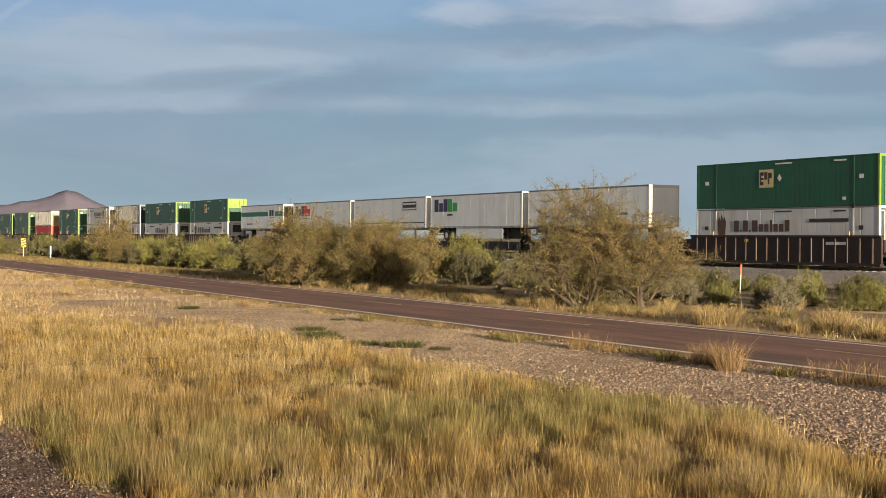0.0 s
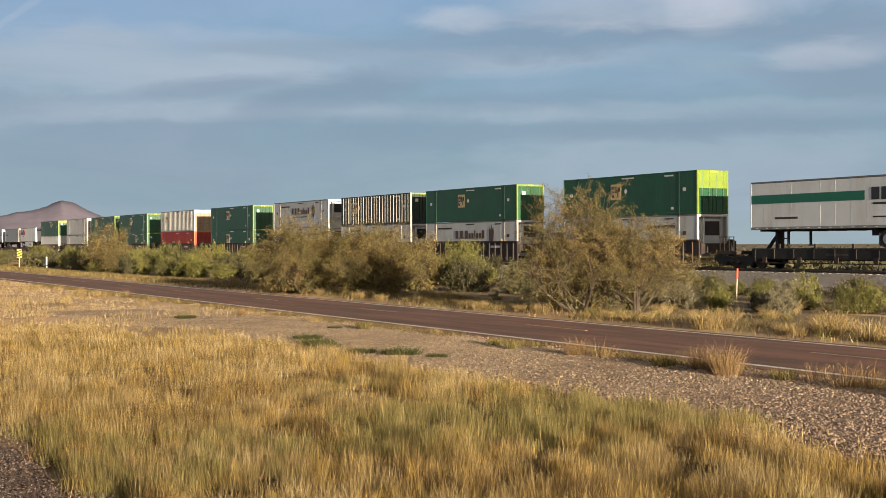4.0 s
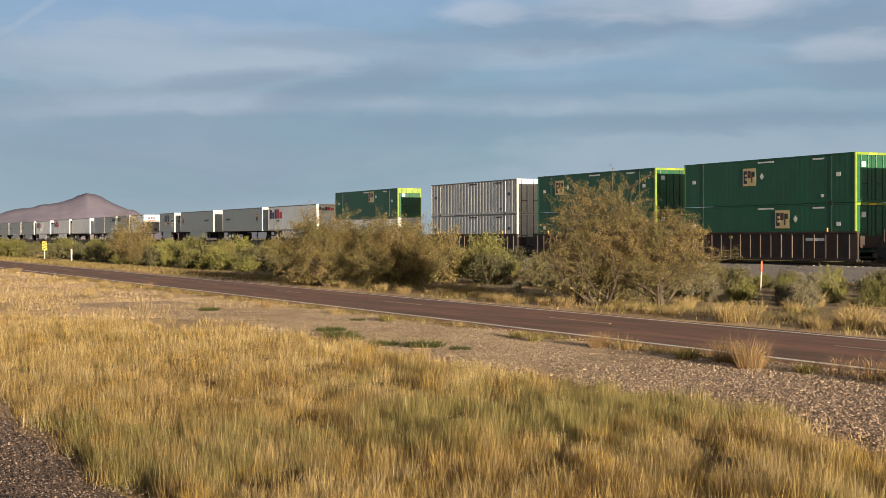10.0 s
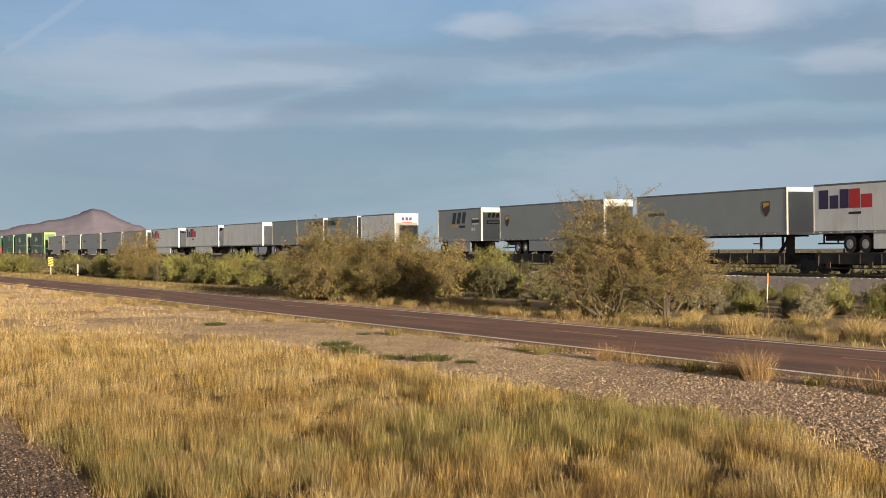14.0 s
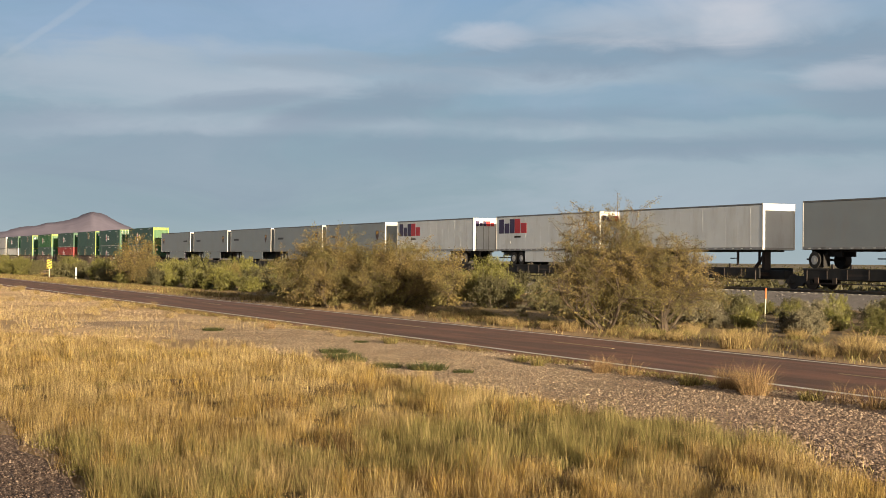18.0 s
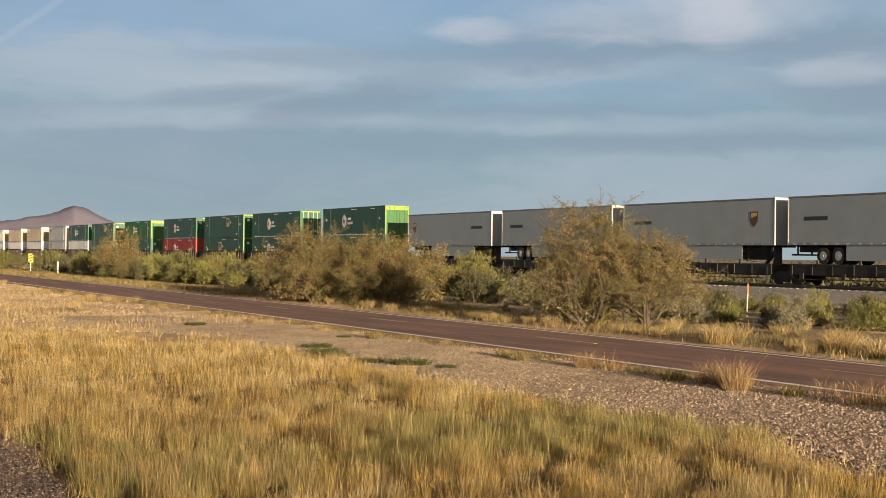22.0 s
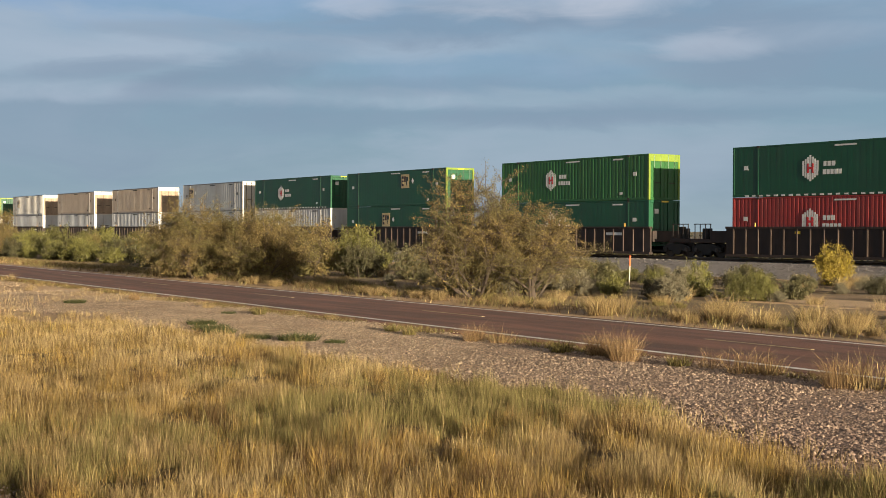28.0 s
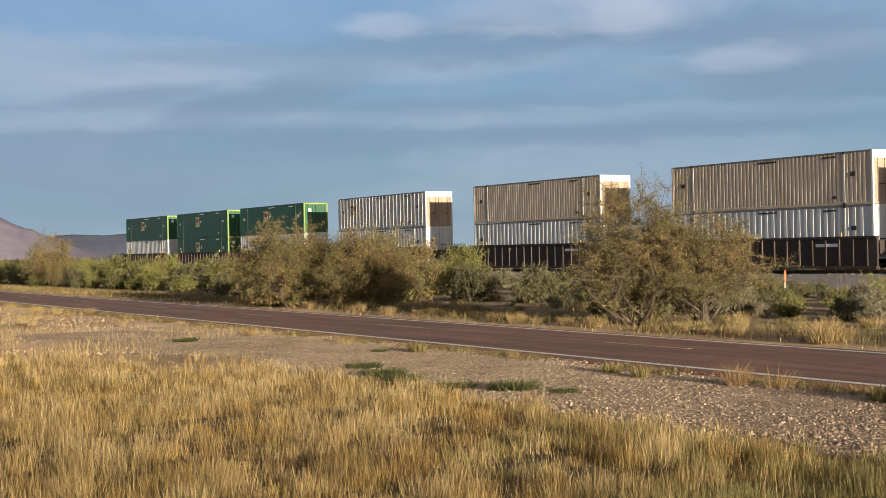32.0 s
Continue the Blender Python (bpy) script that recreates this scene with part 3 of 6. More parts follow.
def build_hills():
    def ridge(name, dist, outline, mat, label, rough=5.0):
        """A long hill: pairs of bearing and height, falling off in front and behind."""
        n, m = 150, 14
        v, f = [], []
        az = [p[0] for p in outline][::-1]
        hs = [p[1] for p in outline][::-1]
        for i in range(n + 1):
            b = az[0] + (az[-1] - az[0]) * i / n
            h = 0.95 * float(np.interp(b, az, hs))
            a = radians(b)
            for j in range(m + 1):
                d = dist + (j - m * 0.5) * dist * 0.02
                fall = 1 - abs(j - m * 0.5) / (m * 0.5)
                x, y = -d * math.sin(a), d * math.cos(a)
                z = h * fall ** 0.8 + (rough * fbm(x, y, 0.011) * min(1.0, h / 40) if 0 < j < m else -4)
                v.append((x, y, z))
        for i in range(n):
            for j in range(m):
                f.append((i * (m + 1) + j, (i + 1) * (m + 1) + j, (i + 1) * (m + 1) + j + 1, i * (m + 1) + j + 1))
        me = raw_mesh(name, v, f)
        for p in me.polygons:
            p.use_smooth = True
        tagged(link_mesh(name, me, mat), label, "hill", kind="structure")
    # both ridges carry their haze as surface colour
    ridge("mountain", 3600, [(85.75, 4), (83.75, 36), (82.25, 55), (80.95, 72), (79.85, 89), (78.95, 100), (78.25, 115), (77.85, 127), (77.45, 117), (76.85, 97), (76.05, 78), (75.15, 53), (74.15, 26), (73.05, 7), (72.25, 2)], "hill", "peak far beyond the plain, haze put into its colour")
    ridge("mesa", 4200, [(80, 40), (77, 66), (75, 71), (74, 74), (73, 72), (72, 75), (70.5, 68), (69, 52), (67, 24), (65.5, 2)], "mesa", "low mesa on the horizon, bluish haze put into its colour", 3.0)


def build_plain():
    """Dry brush over the plain behind the track."""
    v = [(-3600, 68, 0.10), (900, 68, 0.10), (900, 3400, 0.3), (-3600, 3400, 0.3)]
    ob = link_mesh("far_plain", raw_mesh("far_plain", v, [(0, 1, 2, 3)]), "brush")
    tagged(ob, "dry olive brush covering the far plain", "ground", kind="structure")


def build_coach():
    """The side of the standing passenger train behind the lens; its shade lies along the pad."""
    tagged(boxpart("coach_side", (-75, -3.2, -0.3), (60, -0.28, 5.2), "coach", None), "plain grey side of a standing passenger train", "train", kind="structure")


build_ground()
build_coach()
build_road()
build_track()
build_hills()
build_plain()

# ---- the train ----
LEN53, WIDE, TALL = 16.15, 2.59, 2.90
FACE_Y = 56.55                   # near side of the loads
RAIL_Z, STACK_Z, WELL_TOP, BOX_TOP = 0.90, 1.53, 2.75, 6.28


def wavy_side(length, z0, z1, pitch, depth, ridge, x0=0.0):
    """A ribbed side wall with its outer ridges at y=0 and a flat back."""
    xs = [(x0, 0.0)]
    n = max(1, round((length - 0.2) / pitch))
    step = (length - 0.2) / n
    for i in range(n):
        a = x0 + 0.1 + i * step
        w = step * (1 - ridge)
        s = min(max(depth * 0.8, 0.035), w * 0.35)
        xs += [(a, 0.0), (a + s, depth), (a + w - s, depth), (a + w, 0.0)]
    xs.append((x0 + length, 0.0))
    v, f = [], []
    for x, y in xs:
        v += [(x, y, z0), (x, y, z1)]
    k = len(xs)
    for i in range(k - 1):
        f.append((2 * i, 2 * i + 2, 2 * i + 3, 2 * i + 1))
    b = len(v)
    v += [(x0, depth + 0.03, z0), (x0 + length, depth + 0.03, z0), (x0 + length, depth + 0.03, z1), (x0, depth + 0.03, z1)]
    f += [(b, b + 3, b + 2, b + 1)]
    f.append((0, 1, b + 3, b))
    f.append((2 * k - 2, b + 1, b + 2, 2 * k - 1))
    f.append(tuple([2 * i + 1 for i in range(k)] + [b + 2, b + 3]))
    f.append(tuple([2 * i for i in range(k - 1, -1, -1)] + [b, b + 1]))
    return raw_mesh("side_panel", v, f)


def bars(parent, x, z, w, h, mat, name="marking", y=-0.006):
    """A plain bar standing for small writing."""
    return boxpart(name, (x, y, z), (x + w, y + 0.004, z + h * 0.8), mat, parent)


def logo_hexagon(parent, x, z, r=0.62):
    """A white striped hexagon with a red figure in it, and two rows of plain writing."""
    for k in range(-3, 4):
        top = z + 1.15 * r * (1 - 0.5 * abs(k) / 3.5)
        a = x + k * 0.27 * r
        boxpart("logo_stripe", (a, -0.012, 2 * z - top), (a + 0.21 * r, -0.006, top), "letter", parent, "white stripe of a hexagonal emblem")
    for dx in (-0.26, 0.28):
        boxpart("logo_bar", (x + dx * r, -0.017, z - 0.42 * r), (x + (dx + 0.2) * r, -0.012, z + 0.42 * r), "logo_red", parent, "red emblem stroke")
    boxpart("logo_bar", (x - 0.06 * r, -0.017, z - 0.1 * r), (x + 0.28 * r, -0.012, z + 0.1 * r), "logo_red", parent, "red emblem stroke")
    for a, w in ((1.0, 0.20), (1.28, 0.22), (1.56, 0.24)):
        boxpart("marking", (x + a, -0.012, z + 0.08), (x + a + w, -0.006, z + 0.34), "letter", parent)
    for k in range(5):
        boxpart("marking", (x + 0.95 + k * 0.27, -0.012, z - 0.36), (x + 1.16 + k * 0.27, -0.006, z - 0.10), "letter", parent)


def logo_square(parent, x, z, s0=0.56):
    """A pale gold plate with dark blocks in it."""
    w = s0 * 1.15
    boxpart("logo_plate", (x - w, -0.012, z - s0), (x + w, -0.006, z + s0), "pale_gold", parent, "pale gold square emblem")
    boxpart("logo_block", (x - w * 0.84, -0.016, z - s0 * 0.72), (x - w * 0.36, -0.012, z + s0 * 0.72), "ink", parent, "black emblem block")
    for dz in (-0.36, 0.10):
        boxpart("logo_bar", (x - w * 0.66, -0.019, z + s0 * dz), (x - w * 0.36, -0.016, z + s0 * (dz + 0.24)), "pale_gold", parent)
    boxpart("logo_block", (x - w * 0.26, -0.016, z - s0 * 0.10), (x + w * 0.20, -0.012, z + s0 * 0.72), "brown", parent, "brown emblem block")
    boxpart("logo_block", (x + w * 0.30, -0.016, z - s0 * 0.62), (x + w * 0.80, -0.012, z + s0 * 0.62), "dark", parent, "dark green emblem block")
    boxpart("logo_bar", (x + w * 0.48, -0.019, z - s0 * 0.62), (x + w * 0.80, -0.016, z + s0 * 0.02), "pale_gold", parent)
    part("placard", Solid().prism([(x + w + 0.55, z - 0.22), (x + w + 0.75, z), (x + w + 0.55, z + 0.22), (x + w + 0.35, z)], "y", -0.010, -0.006), "letter", parent, "white diamond placard")


def logo_crest(parent, x, z, crest_x):
    """Dark letter-size blocks and a crest, as plain shapes."""
    cx, k = x, 1.3
    for i, (w, h) in enumerate(((0.36, 0.70), (0.12, 0.12), (0.36, 0.70), (0.12, 0.12), (0.40, 0.70), (0.30, 0.46), (0.30, 0.46), (0.16, 0.70), (0.30, 0.46), (0.30, 0.46), (0.32, 0.70))):
        boxpart("letter_block", (cx, -0.011, z), (cx + w * k, -0.006, z + h), "brown", parent, "dark brown block shape")
        cx += (w + 0.09) * k
    c = crest_x
    part("crest", Solid().prism([(c - 0.42, z + 0.62), (c - 0.34, z - 0.15), (c, z - 0.5), (c + 0.34, z - 0.15), (c + 0.42, z + 0.62), (c + 0.25, z + 0.95), (c + 0.12, z + 0.7), (c, z + 1.25), (c - 0.12, z + 0.7), (c - 0.25, z + 0.95)], "y", -0.011, -0.006), "brown", parent, "dark heraldic crest shape")
    bars(parent, x + 0.3, z - 0.36, 4.2, 0.14, "brown")


def logo_blocks(parent, x, z, size, second, y=-0.006, axis="y"):
    """Five plain letter-size blocks in two colours."""
    h = size
    for a, b, top, mat in ((0.0, 0.50, 1.0, "purple"), (0.58, 1.04, 0.70, "purple"), (1.12, 1.58, 1.0, "purple"), (1.60, 2.16, 1.0, second), (2.22, 2.78, 0.70, second)):
        if axis == "y":
            lo, hi = (x + a * h * 1.4, y, z), (x + b * h * 1.4, y + 0.004, z + top * h)
        else:
            lo, hi = (y - 0.004, x + a * h * 1.55, z), (y, x + b * h * 1.55, z + top * h)
        boxpart("logo_block", lo, hi, mat, parent, "dark purple block shape" if mat == "purple" else "coloured block shape")


def make_container(style, label):
    """One 53-foot container: its near side faces -y, its lit end +x."""
    o = dict(skin="green", post="green", end="green", pitch=0.42, depth=0.002, ridge=0.5, header="green", logo=None, rails=None, ribs=None, doors="panel")
    o.update(style)
    c = thing("container", label, "container", "containers of the train")
    rail_mat = o["rails"] or o["skin"]
    t = 0.14
    boxpart("bottom_rail", (0, 0, 0), (LEN53, 0.10, 0.16), rail_mat, c, bevel=0.01)
    boxpart("bottom_rail", (0, WIDE - 0.10, 0), (LEN53, WIDE, 0.16), rail_mat, c)
    boxpart("top_rail", (0, 0, TALL - 0.09), (LEN53, 0.08, TALL), "grey_panel" if o["skin"] in ("silver", "white", "tan") else rail_mat, c, bevel=0.01)
    boxpart("top_rail", (0, WIDE - 0.08, TALL - 0.09), (LEN53, WIDE, TALL), rail_mat, c)
    for x, post in ((0, o["skin"]), (LEN53 - t, o["post"])):
        for y in (-0.004, WIDE - t + 0.004):
            p = boxpart("corner_post", (x - 0.004 if x == 0 else x, y, 0.0), (x + t + (0.004 if x else 0), y + t, TALL + 0.003), post, c, bevel=0.012)
    me = wavy_side(LEN53 - 2 * t, 0.16, TALL - 0.09, o["pitch"], o["depth"], o["ridge"], t)
    me.transform(Matrix.Translation((0, 0.012, 0)))
    part("side_panel", me, o["skin"], c)
    for x in (1.95, LEN53 - 2.05):
        boxpart("lifting_post", (x, -0.004, 0.02), (x + 0.11, 0.05, TALL - 0.02), o["post"] if o["post"] in ("rib", "white") else o["skin"], c)
        for z in (0.0, TALL - 0.13):
            boxpart("casting", (x - 0.03, -0.012, z), (x + 0.15, 0.06, z + 0.13), o.get("casting", "steel_edge"), c)
    if o["ribs"]:
        n = 25
        for i in range(n):
            x = 0.55 + i * (LEN53 - 1.1) / (n - 1)
            boxpart("rib", (x - 0.04, -0.022, 0.17), (x + 0.04, 0.013, TALL - 0.1), o["ribs"], c, bevel=0.012)
    boxpart("side_panel", (t, WIDE - 0.05, 0.16), (LEN53 - t, WIDE - 0.012, TALL - 0.09), o["skin"], c)
    boxpart("roof", (0.02, 0.03, TALL - 0.05), (LEN53 - 0.02, WIDE - 0.03, TALL - 0.012), o["skin"], c)
    boxpart("floor", (0.05, 0.10, 0.10), (LEN53 - 0.05, WIDE - 0.10, 0.16), "black", c)
    boxpart("end_wall", (0.02, t, 0.16), (0.08, WIDE - t, TALL - 0.1), o["skin"], c)
    # lit end
    e = LEN53
    boxpart("end_header", (e - 0.12, t, TALL - (o.get("band", 0.46) if o["doors"] == "band" else 0.16)), (e + 0.002, WIDE - t, TALL - 0.002), o["header"], c, bevel=0.01)
    boxpart("end_sill", (e - 0.12, t, 0.0), (e + 0.002, WIDE - t, 0.15), o["header"] if o["doors"] == "rods" else o["end"], c, bevel=0.01)
    top = TALL - (o.get("band", 0.46) if o["doors"] == "band" else 0.16)
    if o["doors"] == "open":
        boxpart("end_wall", (e - 0.62, t, 0.15), (e - 0.56, WIDE - t, top), o["end"], c)
        boxpart("cooling_unit", (e - 0.56, 0.55, 0.9), (e - 0.16, WIDE - 0.45, top - 0.12), "silver", c, "grey refrigeration unit", bevel=0.04)
        boxpart("cooling_grille", (e - 0.16, 0.75, 1.5), (e - 0.13, WIDE - 0.65, top - 0.3), "black", c)
        for y in (0.5, WIDE - 0.55):
            boxpart("frame_bar", (e - 0.06, y, 0.15), (e - 0.01, y + 0.05, top), o["post"], c)
    else:
        mid = WIDE / 2
        for k, (a, b) in enumerate(((t, mid - 0.012), (mid + 0.012, WIDE - t))):
            d = boxpart("door", (e - 0.10, a, 0.15), (e - 0.045, b, top), o["end"], c, bevel=0.01)
            s = Solid()
            for j in range(5):
                z = 0.35 + j * (top - 0.6) / 4
                s.box((e - 0.046, a + 0.08, z), (e - 0.03, b - 0.08, z + 0.14))
            part("door_rib", s, o["end"], d)
            for y in (a + 0.3, b - 0.3):
                rod = Solid().disc((y, 0), 0.026, "z", 0.08, TALL - 0.06, 8)
                rod.v = [(e - 0.012 + p[1], p[0], p[2]) for p in rod.v]
                part("lock_rod", rod, o.get("rod", o["end"]), d)
            boxpart("door_handle", (e - 0.03, (a + b) / 2 - 0.25, 1.05), (e, (a + b) / 2 + 0.25, 1.10), "steel_edge", d)
    if o.get("plates"):
        boxpart("end_mark", (e - 0.03, 0.5, 2.05), (e - 0.012, 0.82, 2.35), "letter", c, "white placard")
        boxpart("end_mark", (e + 0.003, 1.05, TALL - 0.13), (e + 0.006, 1.65, TALL - 0.04), "yellow", c, "yellow end plate")
    # small writing
    bars(c, 7.6, TALL - 0.27, 1.5, 0.11, o.get("ink", "letter"))
    bars(c, 14.6, 1.55, 0.35, 0.30, o.get("ink", "letter"))
    bars(c, 0.9, 1.55, 0.35, 0.30, o.get("ink", "letter"))
    bars(c, 12.6, TALL - 0.30, 1.0, 0.12, o.get("ink", "letter"))
    bars(c, 13.3, 0.35, 0.28, 0.22, o.get("ink", "letter"))
    if o["logo"] == "hexagon":
        logo_hexagon(c, 5.85, 1.50)
    elif o["logo"] == "square":
        logo_square(c, o.get("logo_x", 7.3), o.get("logo_z", 1.75))
    elif o["logo"] == "crest":
        logo_crest(c, 5.7, 1.45, 12.0)
        bars(c, 2.4, 2.3, 2.6, 0.16, "steel_edge")
    elif o["logo"] == "crest_left":
        logo_crest(c, 3.8, 1.45, 2.6)
        bars(c, 10.6, 2.0, 3.2, 0.26, "steel_edge")
    if o.get("base_marks"):
        s = Solid()
        for i in range(26):
            s.box((1.0 + i * 0.56, -0.008, 0.02), (1.28 + i * 0.56, -0.001, 0.11))
        tagged(part("reflector_strip", s, "letter", c, "row of white reflector dashes"), kind="stuff")
    return c


KINDS = {
    "square": (dict(post="lime", header="lime", logo="square", plates=True, logo_x=6.8, logo_z=1.8), "dark green corrugated container with lime posts, square emblem"),
    "square_front": (dict(post="lime", header="lime", logo="square", plates=True, logo_x=3.4, logo_z=1.9), "dark green corrugated container, square emblem near one end"),
    "square_rear": (dict(post="lime", header="lime", logo="square", plates=True, logo_x=9.9, logo_z=2.0), "dark green corrugated container, square emblem past the middle"),
    "square_band": (dict(post="lime", header="lime", logo="square", plates=True, logo_x=9.7, logo_z=2.2, doors="band", band=0.48), "dark green container with a lime end band"),
    "square_lime": (dict(post="lime", header="lime", logo="square", plates=True, end="green", doors="band", band=1.2, logo_x=6.9), "dark green corrugated container with a lime end"),
    "hexagon": (dict(post="green", header="green", end="green", logo="hexagon", base_marks=True, doors="rods", plates=True), "dark green container with a white hexagonal emblem"),
    "hexagon_lattice": (dict(post="green", header="lime", end="green", rod="letter", logo="hexagon", base_marks=True, doors="rods"), "dark green container with white door rods on its end"),
    "hexagon_lime": (dict(post="lime", header="lime", end="bright_green", logo="hexagon", base_marks=True, doors="band"), "green container with a bright lime end and a hexagonal emblem"),
    "hexagon_bright": (dict(skin="bright_green", post="lime", header="lime", end="bright_green", logo="hexagon", doors="band", pitch=0.36, depth=0.035), "bright green corrugated container with lime end frame"),
    "green_plain": (dict(post="lime", header="lime", logo=None, plates=True), "plain dark green corrugated container"),
    "crest": (dict(skin="white", post="rib", header="rib", end="white", doors="open", logo="crest", pitch=1.2, depth=0.008, ridge=0.92, ink="steel_edge"), "smooth white refrigerated container with dark blocks and crest"),
    "crest_low": (dict(skin="white", post="rib", header="rib", end="white", doors="open", logo="crest_left", pitch=1.2, depth=0.008, ridge=0.92, ink="steel_edge"), "smooth white refrigerated container with dark blocks"),
    "dark_striped": (dict(skin="dark", post="rib", header="lime", end="dark", ribs="rib", pitch=0.6, depth=0.03, ridge=0.2, logo="square", logo_x=3.4, plates=True), "very dark green container with pale upright ribs"),
    "white_ribbed": (dict(skin="silver", post="rib", header="rib", end="panel_brown", ribs="rib", doors="band", pitch=0.6, depth=0.03, ridge=0.2, logo="square", logo_x=3.2, ink="ink"), "silver container with white upright ribs and stained end"),
    "white_low": (dict(skin="white", post="rib", header="rib", end="white", pitch=0.5, depth=0.05, ridge=0.4, ink="ink"), "off-white deeply corrugated container, lower tier"),
    "silver": (dict(skin="silver", post="rib", header="rib", end="rib", doors="rods", rod="ink", pitch=0.55, depth=0.02, ridge=0.5, ink="ink"), "aged silver corrugated container with rust streaks"),
    "silver_marked": (dict(skin="silver", post="rib", header="rib", end="rib", doors="rods", rod="ink", pitch=0.55, depth=0.015, ridge=0.5, ink="ink", logo="square", logo_x=2.4, logo_z=1.95), "pale silver corrugated container with a square emblem"),
    "tan": (dict(skin="tan", post="rib", header="rib", end="panel_brown", doors="band", pitch=0.30, depth=0.036, ridge=0.5, ink="steel_edge"), "dusty tan finely corrugated container with a white end frame"),
    "red": (dict(skin="red", post="orange", header="orange", end="red", pitch=0.30, depth=0.036, ridge=0.5, logo="square", logo_z=0.95, logo_x=6.6), "faded red corrugated container, lower tier"),
    "red_hexagon": (dict(skin="red", post="red", header="red", end="red", pitch=0.30, depth=0.036, ridge=0.5, logo="hexagon"), "faded red container with white emblem, lower tier"),
}


def wheel(parent, x, y, z, r, w, name="wheel", side=-1):
    s = Solid().disc((x, z), r, "y", y, y + w, 20)
    tyre = part("tyre", s, "rubber", parent)
    d = Solid().disc((x, z), r * 0.55, "y", y - 0.012 if side < 0 else y + w - 0.01, y + 0.01 if side < 0 else y + w + 0.012, 16)
    part("rim", d, "rim", tyre)
    h = Solid().disc((x, z), r * 0.18, "y", y - 0.05 if side < 0 else y + w, y - 0.012 if side < 0 else y + w + 0.05, 10)
    part("hub", h, "rim", tyre)


def make_trailer(length, label, skin="trailer", rear="left", marks=(), skirt=False, end="same", nose_mark=None, panels=True):
    """A road trailer riding piggyback; origin at its left near foot, tyres on z=0."""
    o = thing("trailer", label, "trailer", "trailers of the train")
    z0, z1, w = 1.13, 4.08, 2.6
    L = length
    boxpart("side_wall", (0.03, 0.0, z0 + 0.13), (L - 0.03, 0.05, z1 - 0.11), skin, o)
    boxpart("side_wall", (0.03, w - 0.05, z0 + 0.13), (L - 0.03, w, z1 - 0.11), skin, o)
    for y in (-0.012, w - 0.05):
        boxpart("bottom_rail", (0.0, y, z0), (L, y + 0.062, z0 + 0.16), "sill", o, bevel=0.008)
        boxpart("top_rail", (0.0, y, z1 - 0.10), (L, y + 0.062, z1), "grey_panel", o, bevel=0.008)
    if panels:
        n = max(6, round(L / 1.22))
        for i in range(1, n):
            x = i * L / n
            boxpart("seam", (x - 0.015, -0.0025, z0 + 0.16), (x + 0.015, 0.0, z1 - 0.13), skin, o)
    boxpart("roof", (0.02, 0.02, z1 - 0.05), (L - 0.02, w - 0.02, z1 - 0.015), "rib", o)
    boxpart("floor", (0.05, 0.06, z0 - 0.02), (L - 0.05, w - 0.06, z0 + 0.1), "black", o)
    for k in range(max(4, int(L / 1.6))):
        x = 0.8 + k * 1.6
        if x < L - 0.6:
            boxpart("crossmember", (x, 0.08, z0 - 0.12), (x + 0.06, w - 0.08, z0 - 0.02), "black", o)
    # right end, in the sun, and left end
    e = "rib"
    for x0, x1 in ((0, 0.08), (L - 0.08, L)):
        for y in (-0.014, w - 0.09):
            boxpart("corner_post", (x0 - (0.004 if x0 == 0 else -0.004), y, z0), (x1 + (0.004 if x0 else -0.004), y + 0.104, z1), e, o, bevel=0.012)
        boxpart("end_header", (x0, 0.09, z1 - 0.22), (x1, w - 0.09, z1 - 0.004), e, o, bevel=0.01)
        boxpart("end_sill", (x0, 0.09, z0), (x1, w - 0.09, z0 + 0.14), "rim", o)
    end_mat = skin if end == "same" else end
    if rear == "right":
        for a, b in ((0.09, w / 2 - 0.01), (w / 2 + 0.01, w - 0.09)):
            d = boxpart("door", (L - 0.07, a, z0 + 0.14), (L - 0.025, b, z1 - 0.22), end_mat, o, bevel=0.008)
            for y in (a + 0.25, b - 0.25):
                boxpart("lock_rod", (L - 0.025, y - 0.018, z0 + 0.05), (L + 0.005, y + 0.018, z1 - 0.1), "rim", d)
        boxpart("end_wall", (0.01, 0.09, z0 + 0.14), (0.05, w - 0.09, z1 - 0.22), skin, o)
    else:
        boxpart("end_wall", (L - 0.055, 0.09, z0 + 0.14), (L - 0.02, w - 0.09, z1 - 0.22), end_mat, o)
        for a, b in ((0.09, w / 2 - 0.01), (w / 2 + 0.01, w - 0.09)):
            boxpart("door", (0.02, a, z0 + 0.14), (0.07, b, z1 - 0.22), skin, o)
    # running gear
    axles = (1.0, 2.25) if L > 10 else (1.0,)
    for a in axles:
        x = (2.0 + a) if rear == "left" and L > 10 else (a if rear == "left" else L - 1.2 - a)
        wheel(o, x, 0.05, 0.5, 0.5, 0.50)
        wheel(o, x, w - 0.55, 0.5, 0.5, 0.50, side=1)
        boxpart("axle", (x - 0.06, 0.5, 0.44), (x + 0.06, w - 0.5, 0.56), "black", o)
        boxpart("suspension", (x - 0.5, 0.62, 0.6), (x + 0.5, 0.78, z0 - 0.1), "black", o)
    lx = L - 3.0 if rear == "left" else 2.9
    if L < 10:
        lx = L - 2.0
    for y in (0.35, w - 0.47):
        leg = boxpart("landing_leg", (lx, y, 0.18), (lx + 0.12, y + 0.12, z0), "steel_edge", o)
        boxpart("foot", (lx - 0.08, y - 0.04, 0.14), (lx + 0.2, y + 0.16, 0.18), "steel_edge", leg)
    boxpart("brace", (lx - 0.7, 0.4, 0.55), (lx, 0.48, 0.62), "black", o)
